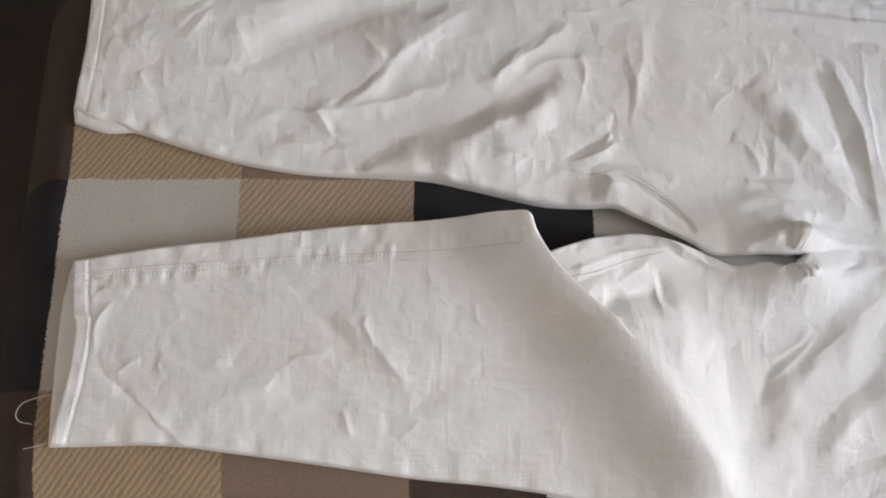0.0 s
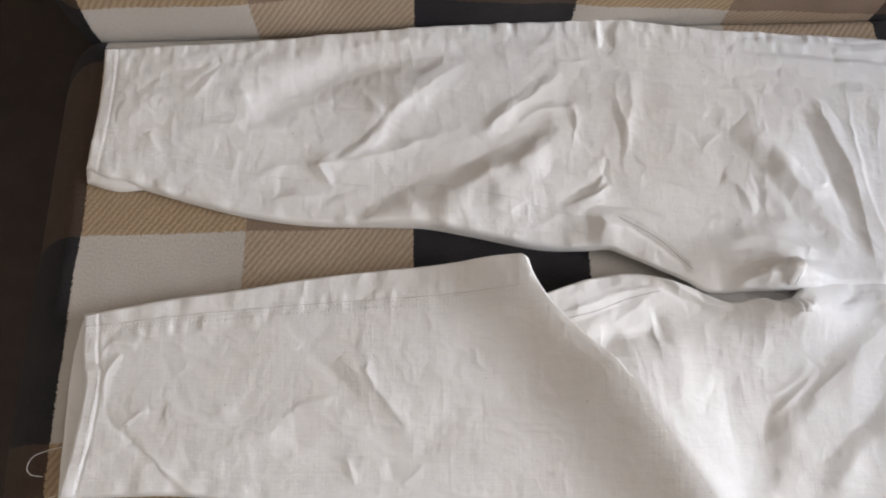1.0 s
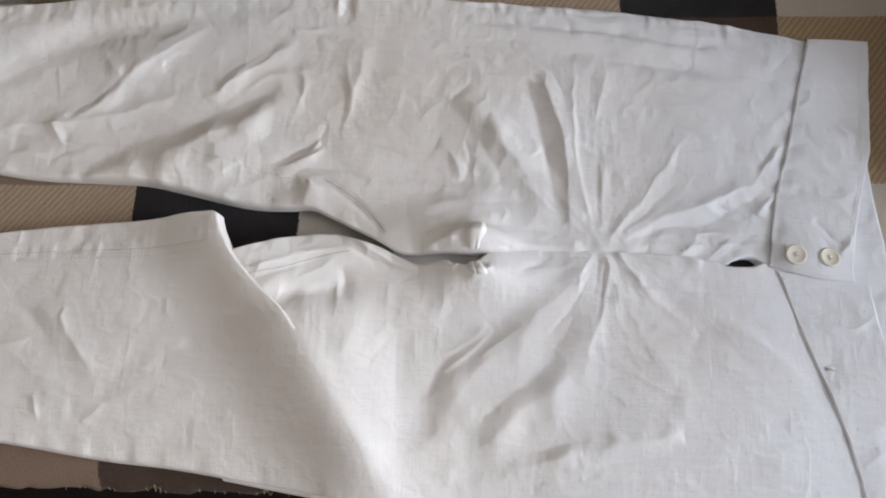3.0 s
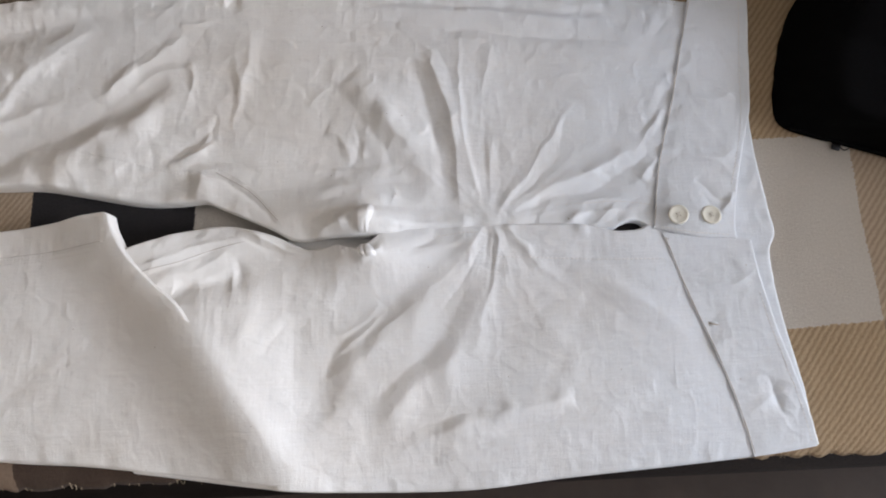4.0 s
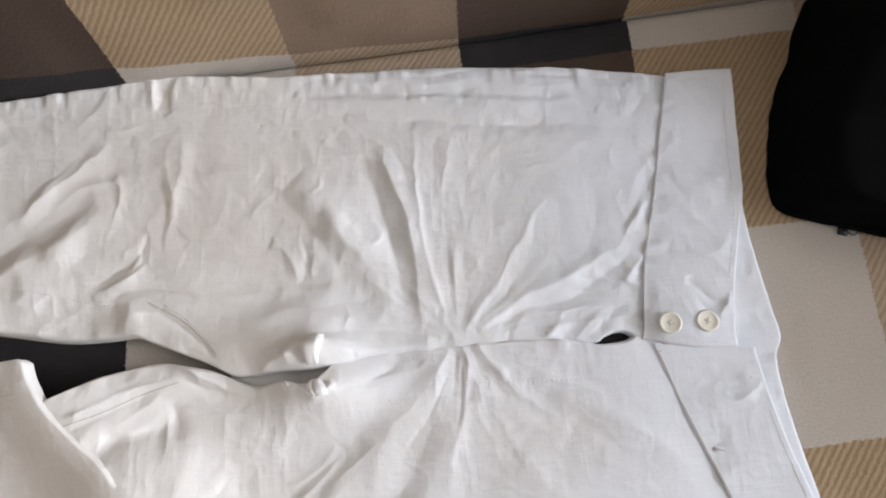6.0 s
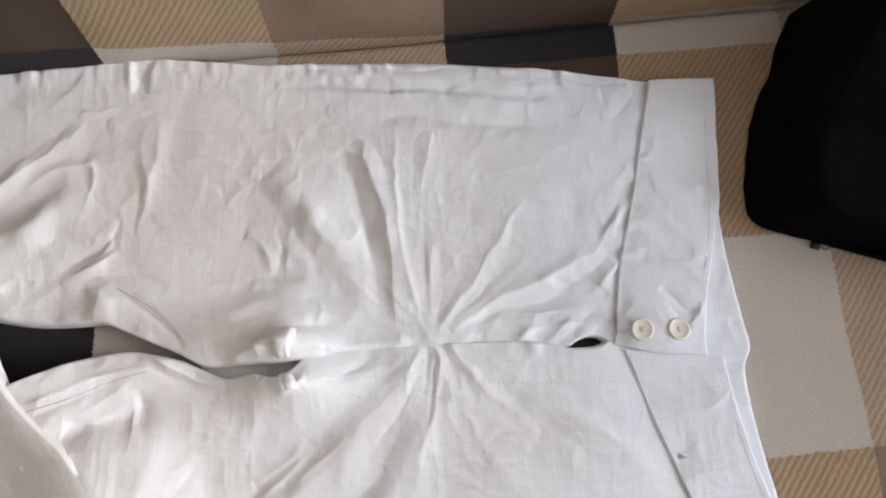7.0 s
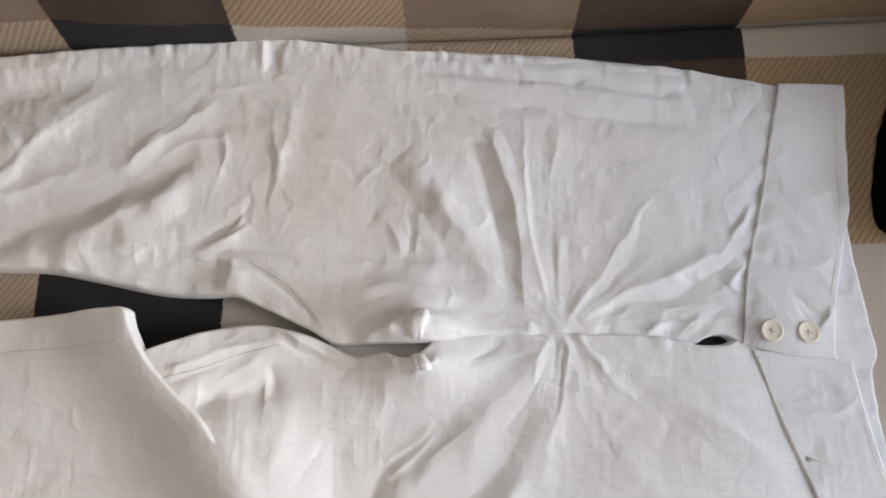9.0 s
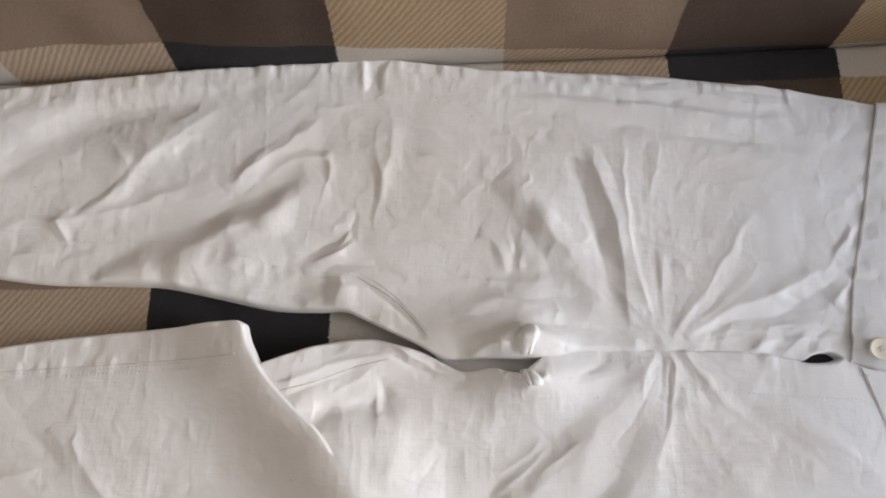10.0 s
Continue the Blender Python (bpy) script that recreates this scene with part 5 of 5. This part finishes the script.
# ---- black bag at the end of the seat ----
def bag():
    b = tagged(new("bag"), "soft black cloth bag slumped on the sofa", "bag")
    b.matrix_world = pose(0.759, 0.264, SEAT + 0.001, 0, 0, -20)
    n = 40
    bm = bmesh.new()
    bmesh.ops.create_cube(bm, size=1.0)
    bmesh.ops.subdivide_edges(bm, edges=bm.edges[:], cuts=n, use_grid_fill=True)
    w, d, h = 0.46, 0.245, 0.07
    for v in bm.verts:
        p = v.co.copy()
        q = Vector([math.copysign(abs(2 * c) ** 1.0, c) for c in p])
        r = (abs(q.x) ** 16 + abs(q.y) ** 16 + max(q.z, 0) ** 8) ** (1 / 16)
        r = max(r, 1.0)
        q = Vector((q.x / r, q.y / r, q.z / r if q.z > 0 else q.z))
        x, y, z = (q.x + 1) / 2 * w, (q.y + 1) / 2 * d, (q.z + 1) / 2 * h
        rise = 0.75 + 1.25 * max(0.0, min(1.0, (y / d - 0.35) / 0.5)) + 0.35 * max(0.0, min(1.0, (x - 0.05) / 0.2))
        slump = 1 - (z / h) * 0.05
        x = w / 2 + (x - w / 2) * slump
        y = d / 2 + (y - d / 2) * slump
        k = noise.noise(Vector((x * 14, y * 14, z * 14))) * 0.005 + noise.noise(Vector((x * 40, y * 40, z * 40))) * 0.002
        x += float(np.interp(y, [0.0, 0.06, 0.12, 0.19, 0.25], [0.000, -0.010, -0.008, 0.000, 0.006])) * max(0.0, 1 - x / 0.25) + 0.030 * (z / h) * max(0.0, 1 - x / 0.2)
        y += 0.12 * z * rise * y / d
        v.co = Vector((x, y, z * rise)) + Vector((q.x, q.y, 0)) * k
    part("body", bm, M_BAG, b, "black cloth body")
    part("piping", tube([(0.015, 0.001, 0.004), (0.15, -0.001, 0.004), (0.30, -0.001, 0.004), (0.44, 0.001, 0.004)], 0.003), M_BAG, b, "corded black edge")
    pull = part("zip_pull", box_bm((0.062, -0.009, 0.001), (0.071, -0.001, 0.003), 0.0008, 1), M_ZIP, b, "small dark metal zip pull")
    part("zip_ring", tube([(0.070, -0.004, 0.002), (0.075, -0.007, 0.003), (0.079, -0.003, 0.004), (0.074, 0.001, 0.005)], 0.0006), M_ZIP, pull)


bag()
